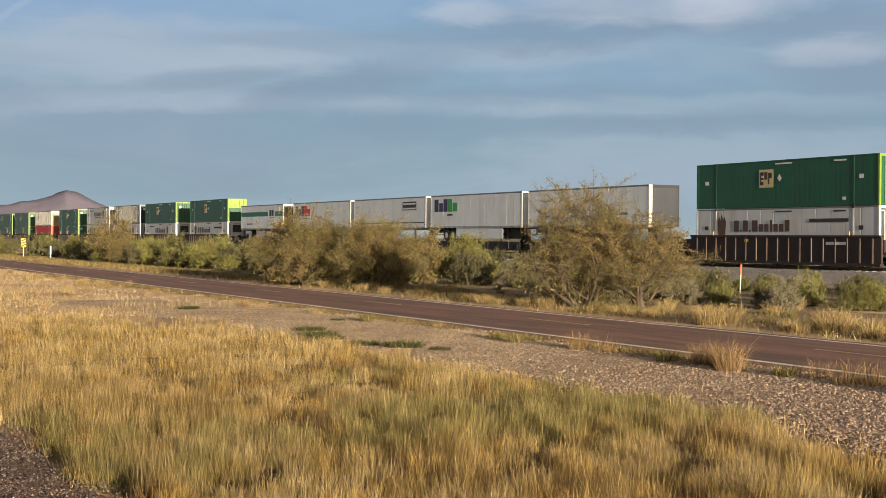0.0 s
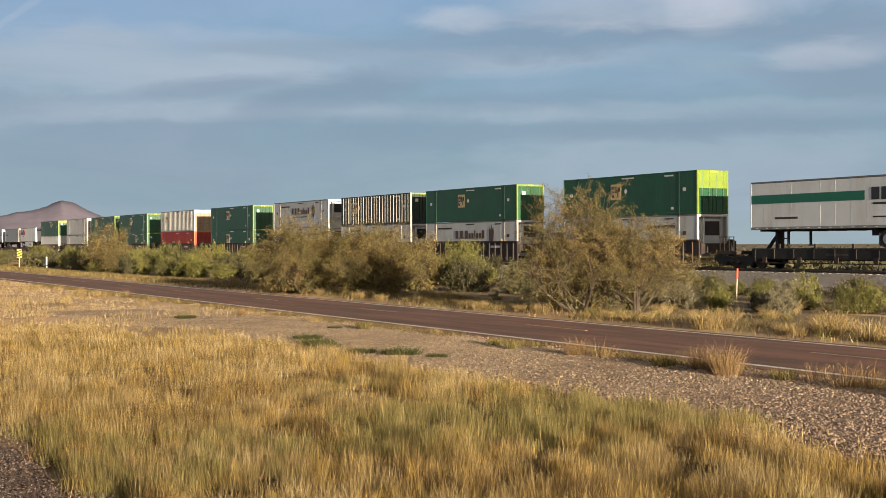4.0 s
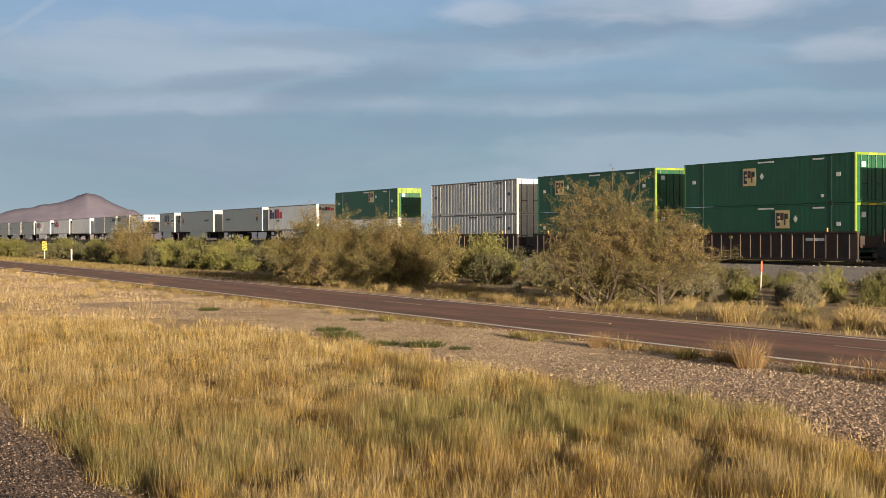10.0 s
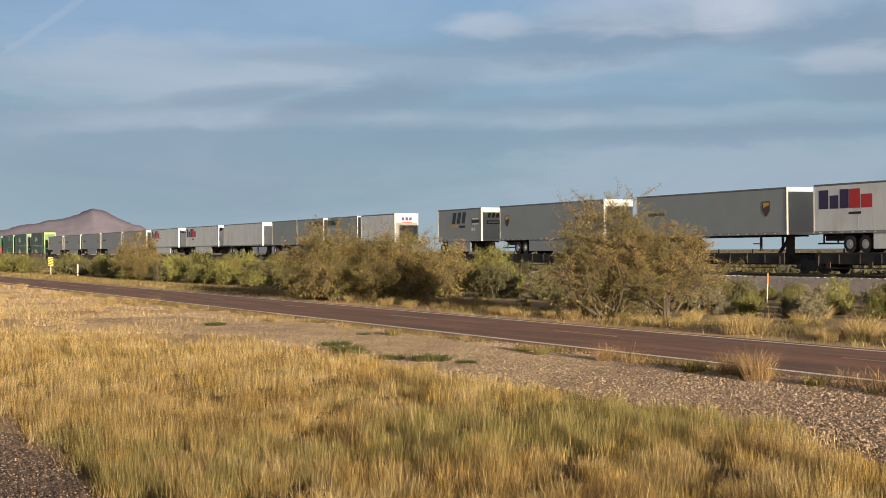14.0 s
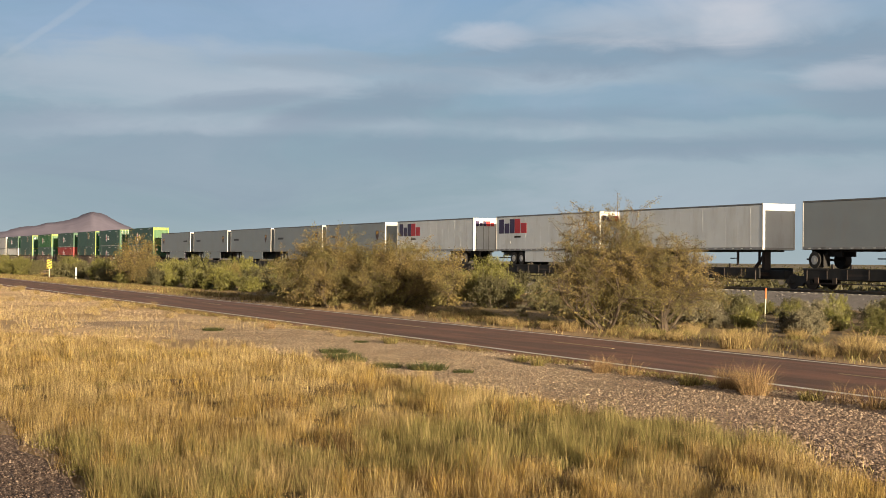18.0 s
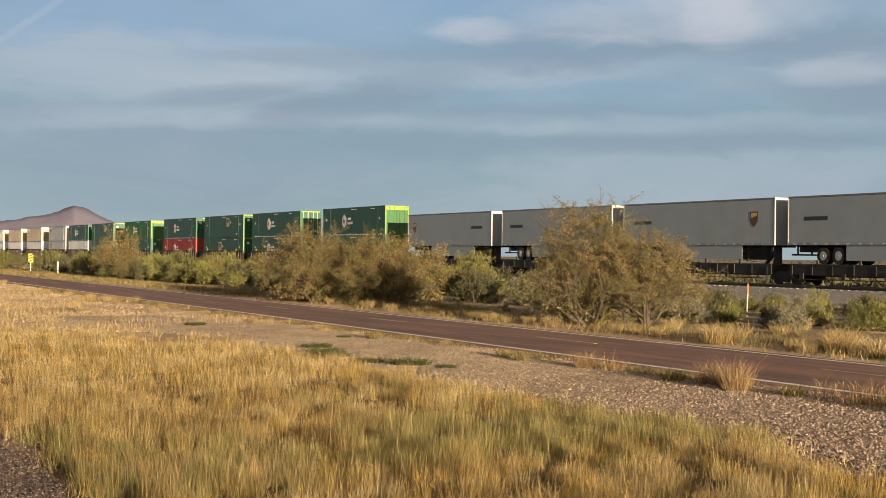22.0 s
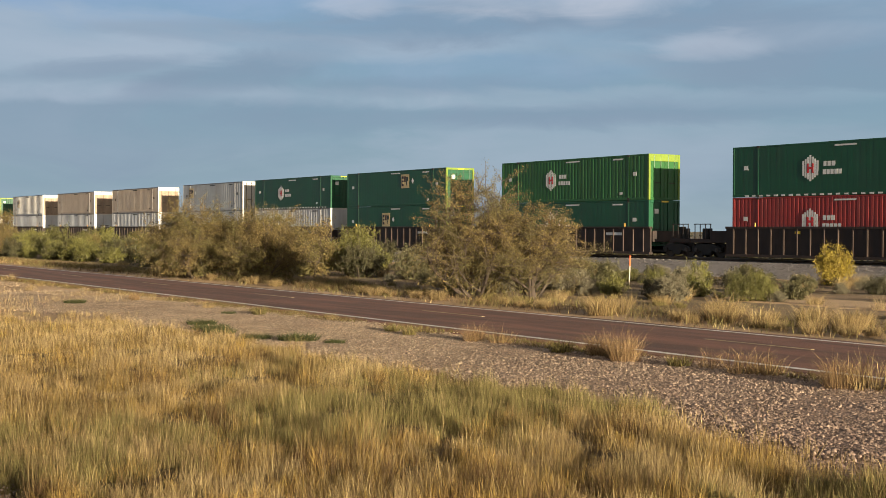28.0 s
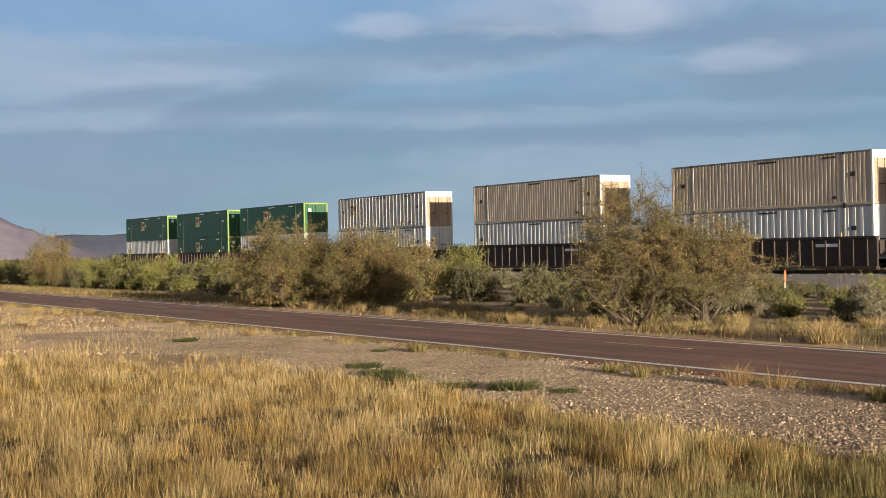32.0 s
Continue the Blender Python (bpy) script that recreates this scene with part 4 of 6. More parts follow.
    rx = 0.1 if rear == "left" else L - 0.1
    boxpart("rear_bumper", (rx - 0.05, 0.3, 0.5), (rx + 0.05, w - 0.3, 0.6), "steel_edge", o)
    for y in (0.7, w - 0.78):
        boxpart("bumper_post", (rx - 0.04, y, 0.6), (rx + 0.04, y + 0.08, z0), "steel_edge", o)
    fx = (5.0 if L > 10 else 1.7) if rear == "left" else L - 4.1
    boxpart("mudflap", (fx, 0.12, 0.12), (fx + 0.02, 0.62, 0.85), "letter" if rear == "right" else "black", o)
    s0, s1 = (0.25, 5.2) if rear == "left" else (L - 5.2, L - 0.25)
    if L < 10:
        s0, s1 = 0.25, 2.6
    for y in (0.72, w - 0.92):
        boxpart("slider_rail", (s0, y, z0 - 0.42), (s1, y + 0.2, z0 - 0.02), "black", o, bevel=0.01)
    if skirt:
        a, b = (4.9, L - 3.1) if rear == "left" else (3.1, L - 4.6)
        if L < 10:
            a, b = 1.9, L - 2.1
        for y in (0.03, w - 0.06):
            boxpart("side_skirt", (a, y, 0.22), (b, y + 0.03, z0), skin, o, bevel=0.008)
    s = Solid()
    for i in range(int(L / 0.9)):
        s.box((0.5 + i * 0.9, -0.017, z0 + 0.05), (0.72 + i * 0.9, -0.012, z0 + 0.10))
    tagged(part("reflector_strip", s, "letter", o), kind="stuff")
    for mk in marks:
        mk(o)
    if nose_mark:
        nose_mark(o)
    return o


def mark_blocks(x, z, size, second):
    return lambda o: (logo_blocks(o, x, z, size, second), bars(o, x + size * 2.2, z - size * 0.32, size * 0.9, size * 0.16, "steel_edge")) and None


def mark_end_blocks(length, z=3.35):
    return lambda o: logo_blocks(o, 0.22, z, 0.44, "logo_red", y=length + 0.004, axis="x")


def mark_bar(x0, x1, z0, z1):
    def go(o):
        boxpart("sign_bar", (x0, -0.012, z0), (x1, -0.006, z1), "ink", o, "black rectangular sign")
        bars(o, x0 + 0.15, (z0 + z1) / 2 + 0.12, x1 - x0 - 0.3, 0.18, "letter", y=-0.016)
        bars(o, x0 + 0.15, (z0 + z1) / 2 - 0.32, x1 - x0 - 0.3, 0.18, "letter", y=-0.016)
    return go


def mark_stripe(o):
    L = 14.63
    boxpart("stripe", (0.1, -0.012, 2.72), (9.6, -0.008, 3.25), "teal", o, "teal stripe")
    boxpart("stripe", (12.0, -0.012, 2.72), (L - 0.12, -0.008, 3.25), "teal", o, "teal stripe")
    for a, b in ((10.1, 10.7), (10.85, 11.5)):
        boxpart("logo_block", (a, -0.012, 2.72), (b, -0.008, 3.42), "ink", o, "black emblem block")
    bars(o, 10.2, 2.45, 1.3, 0.14, "steel_edge")
    bars(o, 2.2, 1.75, 2.0, 0.16, "steel_edge")
    bars(o, 10.2, 1.72, 1.6, 0.10, "steel_edge")


def mark_shield(x, z):
    def go(o):
        s = Solid().prism([(x - 0.36, z + 0.5), (x + 0.36, z + 0.5), (x + 0.36, z - 0.1), (x, z - 0.5), (x - 0.36, z - 0.1)], "y", -0.012, -0.006)
        part("shield", s, "brown", o, "brown shield emblem")
        part("shield_top", Solid().prism([(x - 0.28, z + 0.42), (x + 0.28, z + 0.42), (x + 0.28, z + 0.25), (x - 0.28, z + 0.08)], "y", -0.016, -0.012), "gold", o, "gold shield top")
    return go


def mark_text(x, z, w, h, mat="ink"):
    return lambda o: bars(o, x, z, w, h, mat) and None


def mark_freight(o):
    for k in range(3):
        x = 2.9 + k * 0.95
        part("logo_stroke", Solid().prism([(x, 2.75), (x + 0.6, 2.75), (x + 0.88, 3.75), (x + 0.28, 3.75)], "y", -0.012, -0.006), "ink", o, "slanted black stroke")
    boxpart("logo_bar", (2.5, -0.012, 2.36), (4.1, -0.006, 2.60), "gold", o, "gold bar")
    bars(o, 4.3, 2.36, 1.2, 0.26, "ink")
    mark_bar(6.75, 8.2, 2.75, 3.1)(o)
    for x in (6.7, 7.1):
        boxpart("placard", (x, -0.01, 2.05), (x + 0.28, -0.006, 2.33), "letter", o)


def mark_pup_end(o):
    """Marks on the sunny end: a wide white header, a dark bar and a red streak."""
    e = 8.53
    boxpart("end_cap", (e - 0.018, 0.12, 3.18), (e - 0.004, 2.48, 3.88), "rib", o, "white end cap")
    for k in range(3):
        boxpart("logo_block", (e - 0.003, 0.75 + k * 0.42, 3.36), (e + 0.001, 1.06 + k * 0.42, 3.70), "purple", o, "dark block shape")
    part("logo_streak", Solid().prism([(0.75, 3.26), (1.95, 3.22), (1.9, 3.14), (0.75, 3.18)], "x", e - 0.003, e + 0.001), "logo_red", o, "red streak")
    boxpart("end_mark", (e - 0.019, 1.7, 1.5), (e - 0.012, 2.15, 1.85), "ink", o)


def mark_freight_end(o):
    e = 8.53
    for k in range(3):
        y = 0.65 + k * 0.42
        part("logo_stroke", Solid().prism([(y, 3.2), (y + 0.27, 3.2), (y + 0.36, 3.6), (y + 0.09, 3.6)], "x", e - 0.018, e - 0.012), "ink", o, "slanted black stroke")
    boxpart("sign_bar", (e - 0.019, 0.55, 2.62), (e - 0.012, 1.9, 2.95), "ink", o, "black rectangular sign")
    boxpart("end_mark", (e - 0.012, 0.65, 2.72), (e - 0.008, 1.8, 2.85), "grey", o)


def mark_label(side):
    def go(o):
        a, b = (4.4, 8.45) if side == "right" else (0.08, 3.6)
        boxpart("stripe", (a, -0.012, 3.2), (b, -0.008, 3.75), "dark", o, "dark green stripe")
        x = a + 0.2 if side == "right" else b - 0.95
        part("stripe_mark", Solid().prism([(x, 3.28), (x + 0.7, 3.28), (x + 0.9, 3.68), (x + 0.2, 3.68)], "y", -0.016, -0.012), "yellow", o, "yellow mark")
        for k in range(2):
            boxpart("placard", (5.0 + k * 0.8, -0.01, 1.7), (5.3 + k * 0.8, -0.006, 2.0), "letter", o)
    return go


def make_bogie():
    """A two-axle truck, origin on the rail head under its centre, near side at -y."""
    s = thing("bogie", "dark cast steel two-axle railway truck", "bogie", "bogies of the train")
    for side in (-1, 1):
        y = side * 1.02
        p = Solid().prism([(-1.25, 0.38), (-1.0, 0.30), (-0.45, 0.42), (-0.3, 0.18), (0.3, 0.18), (0.45, 0.42), (1.0, 0.30), (1.25, 0.38), (1.2, 0.62), (0.4, 0.82), (-0.4, 0.82), (-1.2, 0.62)], "y", y - 0.09, y + 0.09)
        part("side_frame", p, "black", s)
        for x in (-0.9, 0.9):
            w = part("wheel", Solid().disc((x, 0.46), 0.46, "y", side * 0.72 - 0.065, side * 0.72 + 0.065, 24), "steel_edge", s)
            part("bearing_cap", Solid().disc((x, 0.46), 0.13, "y", y - 0.14 if side < 0 else y + 0.09, y - 0.09 if side < 0 else y + 0.14, 12), "steel_edge", w)
        sp = Solid()
        for k in (-0.16, 0.0, 0.16):
            sp.disc((k, y), 0.06, "z", 0.26, 0.62, 8)
        part("spring", sp, "steel_edge", s)
    boxpart("bolster", (-0.2, -1.0, 0.55), (0.2, 1.0, 0.78), "black", s, bevel=0.03)
    for x in (-0.9, 0.9):
        a = Solid().disc((x, 0.46), 0.08, "y", -0.9, 0.9, 10)
        part("axle", a, "black", s)
    return s


def make_well(first, last):
    """One well unit for a 53-foot stack; origin on the rail head at the load's left end, y=0 at the load's near face."""
    c = thing("well_car", "rusty dark brown well car with upright stiffeners", "well car", "cars of the train")
    top, low = WELL_TOP - RAIL_Z, 0.16
    L = LEN53
    for y in (-0.17, WIDE + 0.05):
        sill = boxpart("side_sill", (-0.35, y, low), (L + 0.35, y + 0.12, top), "steel", c, bevel=0.015)
        near = y < 0
        yy = y - 0.09 if near else y + 0.12
        for i in range(17):
            x = 0.3 + i * (L - 0.6) / 16
            if near:
                boxpart("stiffener", (x - 0.04, yy + 0.035, low + 0.12), (x + 0.04, yy + 0.09, top - 0.14), "stiffener", sill)
        boxpart("top_flange", (-0.35, y - 0.07, top - 0.12), (L + 0.35, y + 0.19, top + 0.01), "steel", sill, bevel=0.012)
        boxpart("bottom_flange", (-0.35, y - 0.09, low - 0.05), (L + 0.35, y + 0.21, low + 0.10), "steel", sill, bevel=0.012)
    boxpart("well_floor", (0.0, -0.05, 0.28), (L, WIDE + 0.05, 0.40), "black", c)
    for a, b, end in ((-1.75, -0.35, first), (L + 0.35, L + 1.75, last)):
        boxpart("bulkhead", (min(a, b) if a < 0 else a, -0.05, 0.9), (b if a < 0 else a + 0.1, WIDE + 0.05, top - 0.25) if a > 0 else (b, WIDE + 0.05, top - 0.25), "steel", c, bevel=0.02)
        if end:
            e0, e1 = (a - 1.9, a) if a < 0 else (b, b + 1.9)
            p = boxpart("end_platform", (e0, 0.15, 0.88), (e1, WIDE - 0.15, 1.12), "steel", c, bevel=0.02)
            for k in range(4):
                x = e0 + 0.25 + k * 0.45
                boxpart("hand_rail", (x, 0.2, 1.12), (x + 0.04, 0.24, 2.0), "steel_edge", p)
            boxpart("rail_top", (e0 + 0.2, 0.2, 1.98), (e0 + 1.66, 0.24, 2.03), "steel_edge", p)
            boxpart("brake_gear", (e0 + 0.7, 0.4, 1.12), (e0 + 1.2, 0.8, 1.75), "black", p, bevel=0.03)
            x = e0 - 0.42 if a < 0 else e1
            boxpart("coupler", (x, WIDE / 2 - 0.14, 0.72), (x + 0.42, WIDE / 2 + 0.14, 0.98), "black", c, bevel=0.03)
        else:
            e0, e1 = (a - 0.1, a) if a < 0 else (b, b + 0.1)
            boxpart("joint", (e0 - 0.05, WIDE / 2 - 0.35, 0.8), (e1 + 0.05, WIDE / 2 + 0.35, 1.2), "black", c, bevel=0.03)
    bars(c, 12.2, 1.3, 1.6, 0.22, "letter", y=-0.19)
    boxpart("sign_plate", (5.0, -0.185, 1.45), (5.4, -0.178, 1.6), "yellow", c, "small yellow plate")
    for x in (2.0, L - 2.1):
        boxpart("marker", (x, -0.26, top), (x + 0.07, -0.19, top + 0.22), "gold", c)
    return c


def make_spine(length, rear="left"):
    """One platform of a spine car under a trailer; origin on the rail head at the trailer's left end."""
    c = thing("spine_car", "black skeletal spine car platform carrying a trailer", "spine car", "cars of the train")
    L = length
    deck = 1.30
    boxpart("spine", (-0.9, 1.0, 0.55), (L + 0.9, 1.6, 1.12), "black", c, bevel=0.03)
    boxpart("side_apron", (0.2, -0.08, 0.62), (L - 0.2, 0.0, 1.28), "black", c, bevel=0.02)
    for k in range(int(L / 1.7)):
        x = 0.5 + k * 1.7
        boxpart("apron_rib", (x, -0.11, 0.66), (x + 0.07, -0.08, 1.24), "steel_edge", c)
    boxpart("truss_rod", (1.0, -0.04, 0.36), (L - 1.0, 0.0, 0.42), "steel", c)
    boxpart("side_apron", (0.2, WIDE, 0.62), (L - 0.2, WIDE + 0.08, 1.28), "black", c, bevel=0.02)
    w0, w1 = (0.3, 5.6) if rear == "left" else (L - 4.6, L - 0.3)
    if L < 10:
        w0, w1 = 0.1, 2.4
    boxpart("wheel_platform", (w0, -0.1, deck - 0.14), (w1, WIDE + 0.1, deck), "black", c, bevel=0.02)
    for x in np.arange(1.0, L - 0.5, 2.4):
        boxpart("outrigger", (x, -0.06, 0.78), (x + 0.16, WIDE + 0.06, 1.0), "steel", c, bevel=0.01)
    hx = L - 1.2 if rear == "left" else 1.2
    h = boxpart("hitch_post", (hx - 0.15, 1.05, 1.12), (hx + 0.15, 1.55, 2.36), "steel", c, bevel=0.02)
    part("hitch_brace", Solid().prism([(hx - 1.3, 1.12), (hx - 1.1, 1.12), (hx - 0.05, 2.2), (hx - 0.2, 2.2)], "y", 1.2, 1.4), "steel", h)
    boxpart("hitch_plate", (hx - 0.4, 0.9, 2.30), (hx + 0.4, 1.7, 2.38), "black", h, bevel=0.02)
    for k in range(4 if L > 10 else 2):
        x = 1.2 + k * (L - 2.4) / 4
        boxpart("bracket", (x, -0.14, 0.40), (x + 0.35, -0.08, 0.75), "steel", c, bevel=0.01)
        boxpart("stake", (x + 1.4, -0.10, 1.28), (x + 1.55, -0.02, 1.55), "steel_edge", c)
    boxpart("grab_iron", (0.5, -0.13, 0.5), (0.55, -0.09, 1.1), "steel_edge", c)
    boxpart("grab_iron", (L - 0.6, -0.13, 0.5), (L - 0.55, -0.09, 1.1), "steel_edge", c)
    bars(c, L * 0.45, 0.85, 1.8, 0.16, "steel_edge", y=-0.087)
    return c


STACKS = [  # left end at the start, upper, lower, first of car, last of car
    (-71.65, "square", "crest_low", 1, 1), (-183.7, "square_lime", "crest_low", 1, 1),
    (-206.8, "square", "crest", 0, 1), (-226.1, "dark_striped", "crest", 0, 0), (-245.75, "crest", "crest_low", 1, 0),
    (-269.1, "square", "square", 1, 1), (-292.6, "white_ribbed", "red", 1, 1),
    (-316.2, "square", "square_rear", 0, 1), (-335.7, "square_front", "square_rear", 0, 0), (-355.2, "silver", "silver", 1, 0),
    (-378.75, "square_band", "white_low", 1, 1),
    (-667.2, "hexagon_lime", "hexagon", 1, 1), (-690.2, "hexagon_lattice", "hexagon", 0, 1), (-709.8, "square_rear", "square", 0, 0), (-730.0, "hexagon", "red_hexagon", 1, 0),
    (-753.5, "hexagon_bright", "hexagon", 1, 1), (-777.2, "square_rear", "square", 0, 1), (-796.5, "hexagon", "white_low", 0, 0), (-815.7, "silver_marked", "silver_marked", 1, 0),
    (-839.7, "tan", "white_low", 1, 1), (-863.2, "tan", "white_low", 1, 1), (-886.8, "white_ribbed", "white_low", 1, 1),
    (-910.5, "square", "white_low", 0, 1), (-930.3, "square", "square", 0, 0), (-949.9, "square", "white_low", 1, 0),
]
SHIELDED = "grey-white road trailer with a small brown shield riding a spine car"
TRAILERS = [  # left end at the start, length, options
    (-93.05, 16.15, dict(label="plain white road trailer riding a spine car", rear="left", marks=[mark_text(12.6, 2.0, 1.0, 0.2)])),
    (-110.2, 16.15, dict(label="white road trailer with purple and green block shapes", rear="left", skirt=True, marks=[mark_blocks(0.75, 2.6, 1.12, "logo_green")])),
    (-127.35, 16.15, dict(label="white road trailer with a black rectangular sign", rear="left", marks=[mark_bar(11.3, 14.2, 2.85, 3.65), lambda o: boxpart("trim_line", (0.2, -0.012, 1.62), (15.9, -0.008, 1.72), "ink", o, "thin dark trim line")])),
    (-144.5, 16.15, dict(label="white road trailer with purple and red block shapes", rear="left", skirt=False, marks=[mark_blocks(0.75, 2.6, 1.12, "logo_red")])),
    (-162.3, 14.63, dict(label="white road trailer with a teal stripe and dark green doors", rear="right", end="dark", marks=[mark_stripe])),
    (-400.5, 16.15, dict(label="white road trailer with purple and red side and end shapes", rear="left", skirt=True, marks=[mark_blocks(0.5, 2.6, 1.12, "logo_red")], nose_mark=mark_end_blocks(16.15))),
    (-419.0, 16.15, dict(label=SHIELDED, skin="grey", panels=False, rear="left", marks=[mark_shield(14.2, 2.75), mark_text(1.4, 2.6, 2.0, 0.3)])),
    (-439.4, 16.15, dict(label=SHIELDED, skin="grey", panels=False, rear="left", skirt=True, marks=[mark_shield(1.3, 2.75), mark_text(12.0, 2.6, 2.0, 0.3)])),
    (-451.3, 8.53, dict(label="short grey road trailer with slanted black strokes and a gold bar", skin="grey", rear="left", skirt=True, marks=[mark_freight], nose_mark=mark_freight_end, panels=False)),
    (-469.6, 8.53, dict(label="short white road trailer with a grey end panel", rear="left", end="grey_panel", nose_mark=mark_pup_end)),
    (-479.1, 8.53, dict(label="short grey road trailer with a dark green stripe", skin="grey", rear="left", skirt=False, marks=[mark_label("left")], panels=False)),
    (-488.9, 8.53, dict(label="short grey road trailer with a dark green stripe", skin="grey", rear="left", skirt=True, marks=[mark_label("right")], panels=False)),
    (-497.7, 8.53, dict(label="short plain grey road trailer", skin="grey", rear="left", panels=False)),
    (-517.5, 16.15, dict(label="plain white road trailer riding a spine car", rear="left")),
    (-536.2, 16.15, dict(label="white road trailer with purple and red block shapes", rear="left", skirt=True, marks=[mark_blocks(0.5, 2.6, 1.2, "logo_red")], nose_mark=mark_end_blocks(16.15))),
    (-556.55, 16.15, dict(label="white road trailer with purple and red shapes, low skirt", rear="right", skirt=True, marks=[mark_blocks(0.5, 2.6, 1.2, "logo_red")], nose_mark=mark_end_blocks(16.155))),
    (-575.7, 16.15, dict(label=SHIELDED, skin="grey", panels=False, rear="left", skirt=True, marks=[mark_shield(14.2, 2.75), mark_text(1.4, 2.6, 2.0, 0.3)])),
    (-593.0, 16.15, dict(label=SHIELDED, skin="grey", panels=False, rear="left", skirt=True, marks=[mark_shield(14.2, 2.75), mark_text(1.4, 2.6, 2.0, 0.3)])),
    (-610.3, 16.15, dict(label=SHIELDED, skin="grey", panels=False, rear="left", skirt=True, marks=[mark_shield(14.2, 2.75), mark_text(1.4, 2.6, 2.0, 0.3)])),
    (-627.9, 16.15, dict(label=SHIELDED, skin="grey", panels=False, rear="left", skirt=True, marks=[mark_shield(14.2, 2.75), mark_text(1.4, 2.6, 2.0, 0.3)])),
    (-645.8, 16.15, dict(label=SHIELDED, skin="grey", panels=False, rear="left", skirt=True, marks=[mark_shield(1.4, 2.75), mark_text(12.5, 2.6, 2.0, 0.3)])),
]

RIDERS = []                      # (thing, place at the start)


def ride(ob, x, y, z):
    ob.matrix_basis = pose(x, y, z)
    RIDERS.append((ob, x, y, z))
    return ob


def build_train():
    proto = {}

    def take(key, maker):
        if key not in proto:
            proto[key] = maker()
            return proto[key]
        return copy_thing(proto[key], Matrix())
    mid = FACE_Y + WIDE / 2
    for u, upper, lower, first, last in STACKS:
        for tier, kind in enumerate((lower, upper)):
            style, label = KINDS[kind]
            full = label if "tier" in label or len(label.split()) > 10 else label + (", upper tier" if tier else ", lower tier")
            ob = take(kind, lambda: make_container(style, full))
            tagged(ob, full)
            ride(ob, u, FACE_Y, STACK_Z + tier * (TALL + 0.02))
        ride(take(("well", first, last), lambda: make_well(first, last)), u, FACE_Y, RAIL_Z)
        for at, end in ((u - 1.75, first), (u + LEN53 + 1.75, last)):
            if end:
                ride(take("bogie", make_bogie), at - (0.6 if at < u else -0.6), mid, RAIL_Z)
            elif at < u:
                ride(take("bogie", make_bogie), at, mid, RAIL_Z)
    for u, length, opt in TRAILERS:
        opt = dict(opt)
        label = opt.pop("label")
        ride(make_trailer(length, label, **opt), u, FACE_Y, BOX_TOP - 4.08)
        ride(make_spine(length, opt.get("rear", "left")), u, FACE_Y, RAIL_Z)
        ride(take("bogie", make_bogie), u - 0.5, mid, RAIL_Z)


build_train()

# ---- plants, stones and roadside things ----


def blades(x, y, z, height, width, lean, rng, curl=0.35):
    """Bent three-triangle blades as arrays."""
    n = len(x)
    a, b = rng.uniform(0, 2 * np.pi, n), rng.uniform(0, 2 * np.pi, n)
    dx, dy = np.cos(a) * lean * height, np.sin(a) * lean * height
    wx, wy = np.cos(b) * width / 2, np.sin(b) * width / 2
    v = np.empty((n, 5, 3), np.float32)
    for k, (h, s, w) in enumerate(((0.0, 0.0, 1.0), (0.0, 0.0, -1.0), (0.62, curl, 0.8), (0.62, curl, -0.8), (1.0, 1.0, 0.0))):
        v[:, k, 0] = x + dx * s + wx * w
        v[:, k, 1] = y + dy * s + wy * w
        v[:, k, 2] = z + height * h * np.sqrt(np.maximum(0.05, 1 - (lean * s) ** 2 * 0.5))
    base = (np.arange(n) * 5)[:, None]
    t = np.concatenate([base + np.array([[0, 1, 3]]), base + np.array([[0, 3, 2]]), base + np.array([[2, 3, 4]])], 1).reshape(-1, 3)
    return v.reshape(-1, 3), t


def spears(x, y, z, height, width, lean, rng):
    """Straight one-triangle blades as arrays."""
    n = len(x)
    a, b = rng.uniform(0, 2 * np.pi, n), rng.uniform(0, 2 * np.pi, n)
    v = np.empty((n, 3, 3), np.float32)
    for k, w in enumerate((0.5, -0.5)):
        v[:, k, 0], v[:, k, 1], v[:, k, 2] = x + np.cos(b) * width * w, y + np.sin(b) * width * w, z
    v[:, 2, 0], v[:, 2, 1], v[:, 2, 2] = x + np.cos(a) * lean * height, y + np.sin(a) * lean * height, z + height
    return v.reshape(-1, 3), np.arange(n * 3).reshape(-1, 3)


def join(parts):
    vs, ts, k = [], [], 0
    for v, t in parts:
        vs.append(v)
        ts.append(t + k)
        k += len(v)
    return np.concatenate(vs), np.concatenate(ts)


def soft_noise(x, y, s, seed):
    return np.array([noise.noise(Vector((a * s + seed, b * s, seed))) for a, b in zip(x, y)])


def scatter(n, rng, az=(37, 84), drop=(11.8, 1.55)):
    """Places on the ground spread evenly as they are seen from the verge."""
    cx = rng.uniform(-7.7, 0.0, n) * (rng.random(n) < 0.45)
    a = np.radians(rng.uniform(az[0], az[1], n))
    d = EYE / np.tan(np.radians(drop[1] + (drop[0] - drop[1]) * rng.random(n)))
    return cx - d * np.sin(a), d * np.cos(a), d


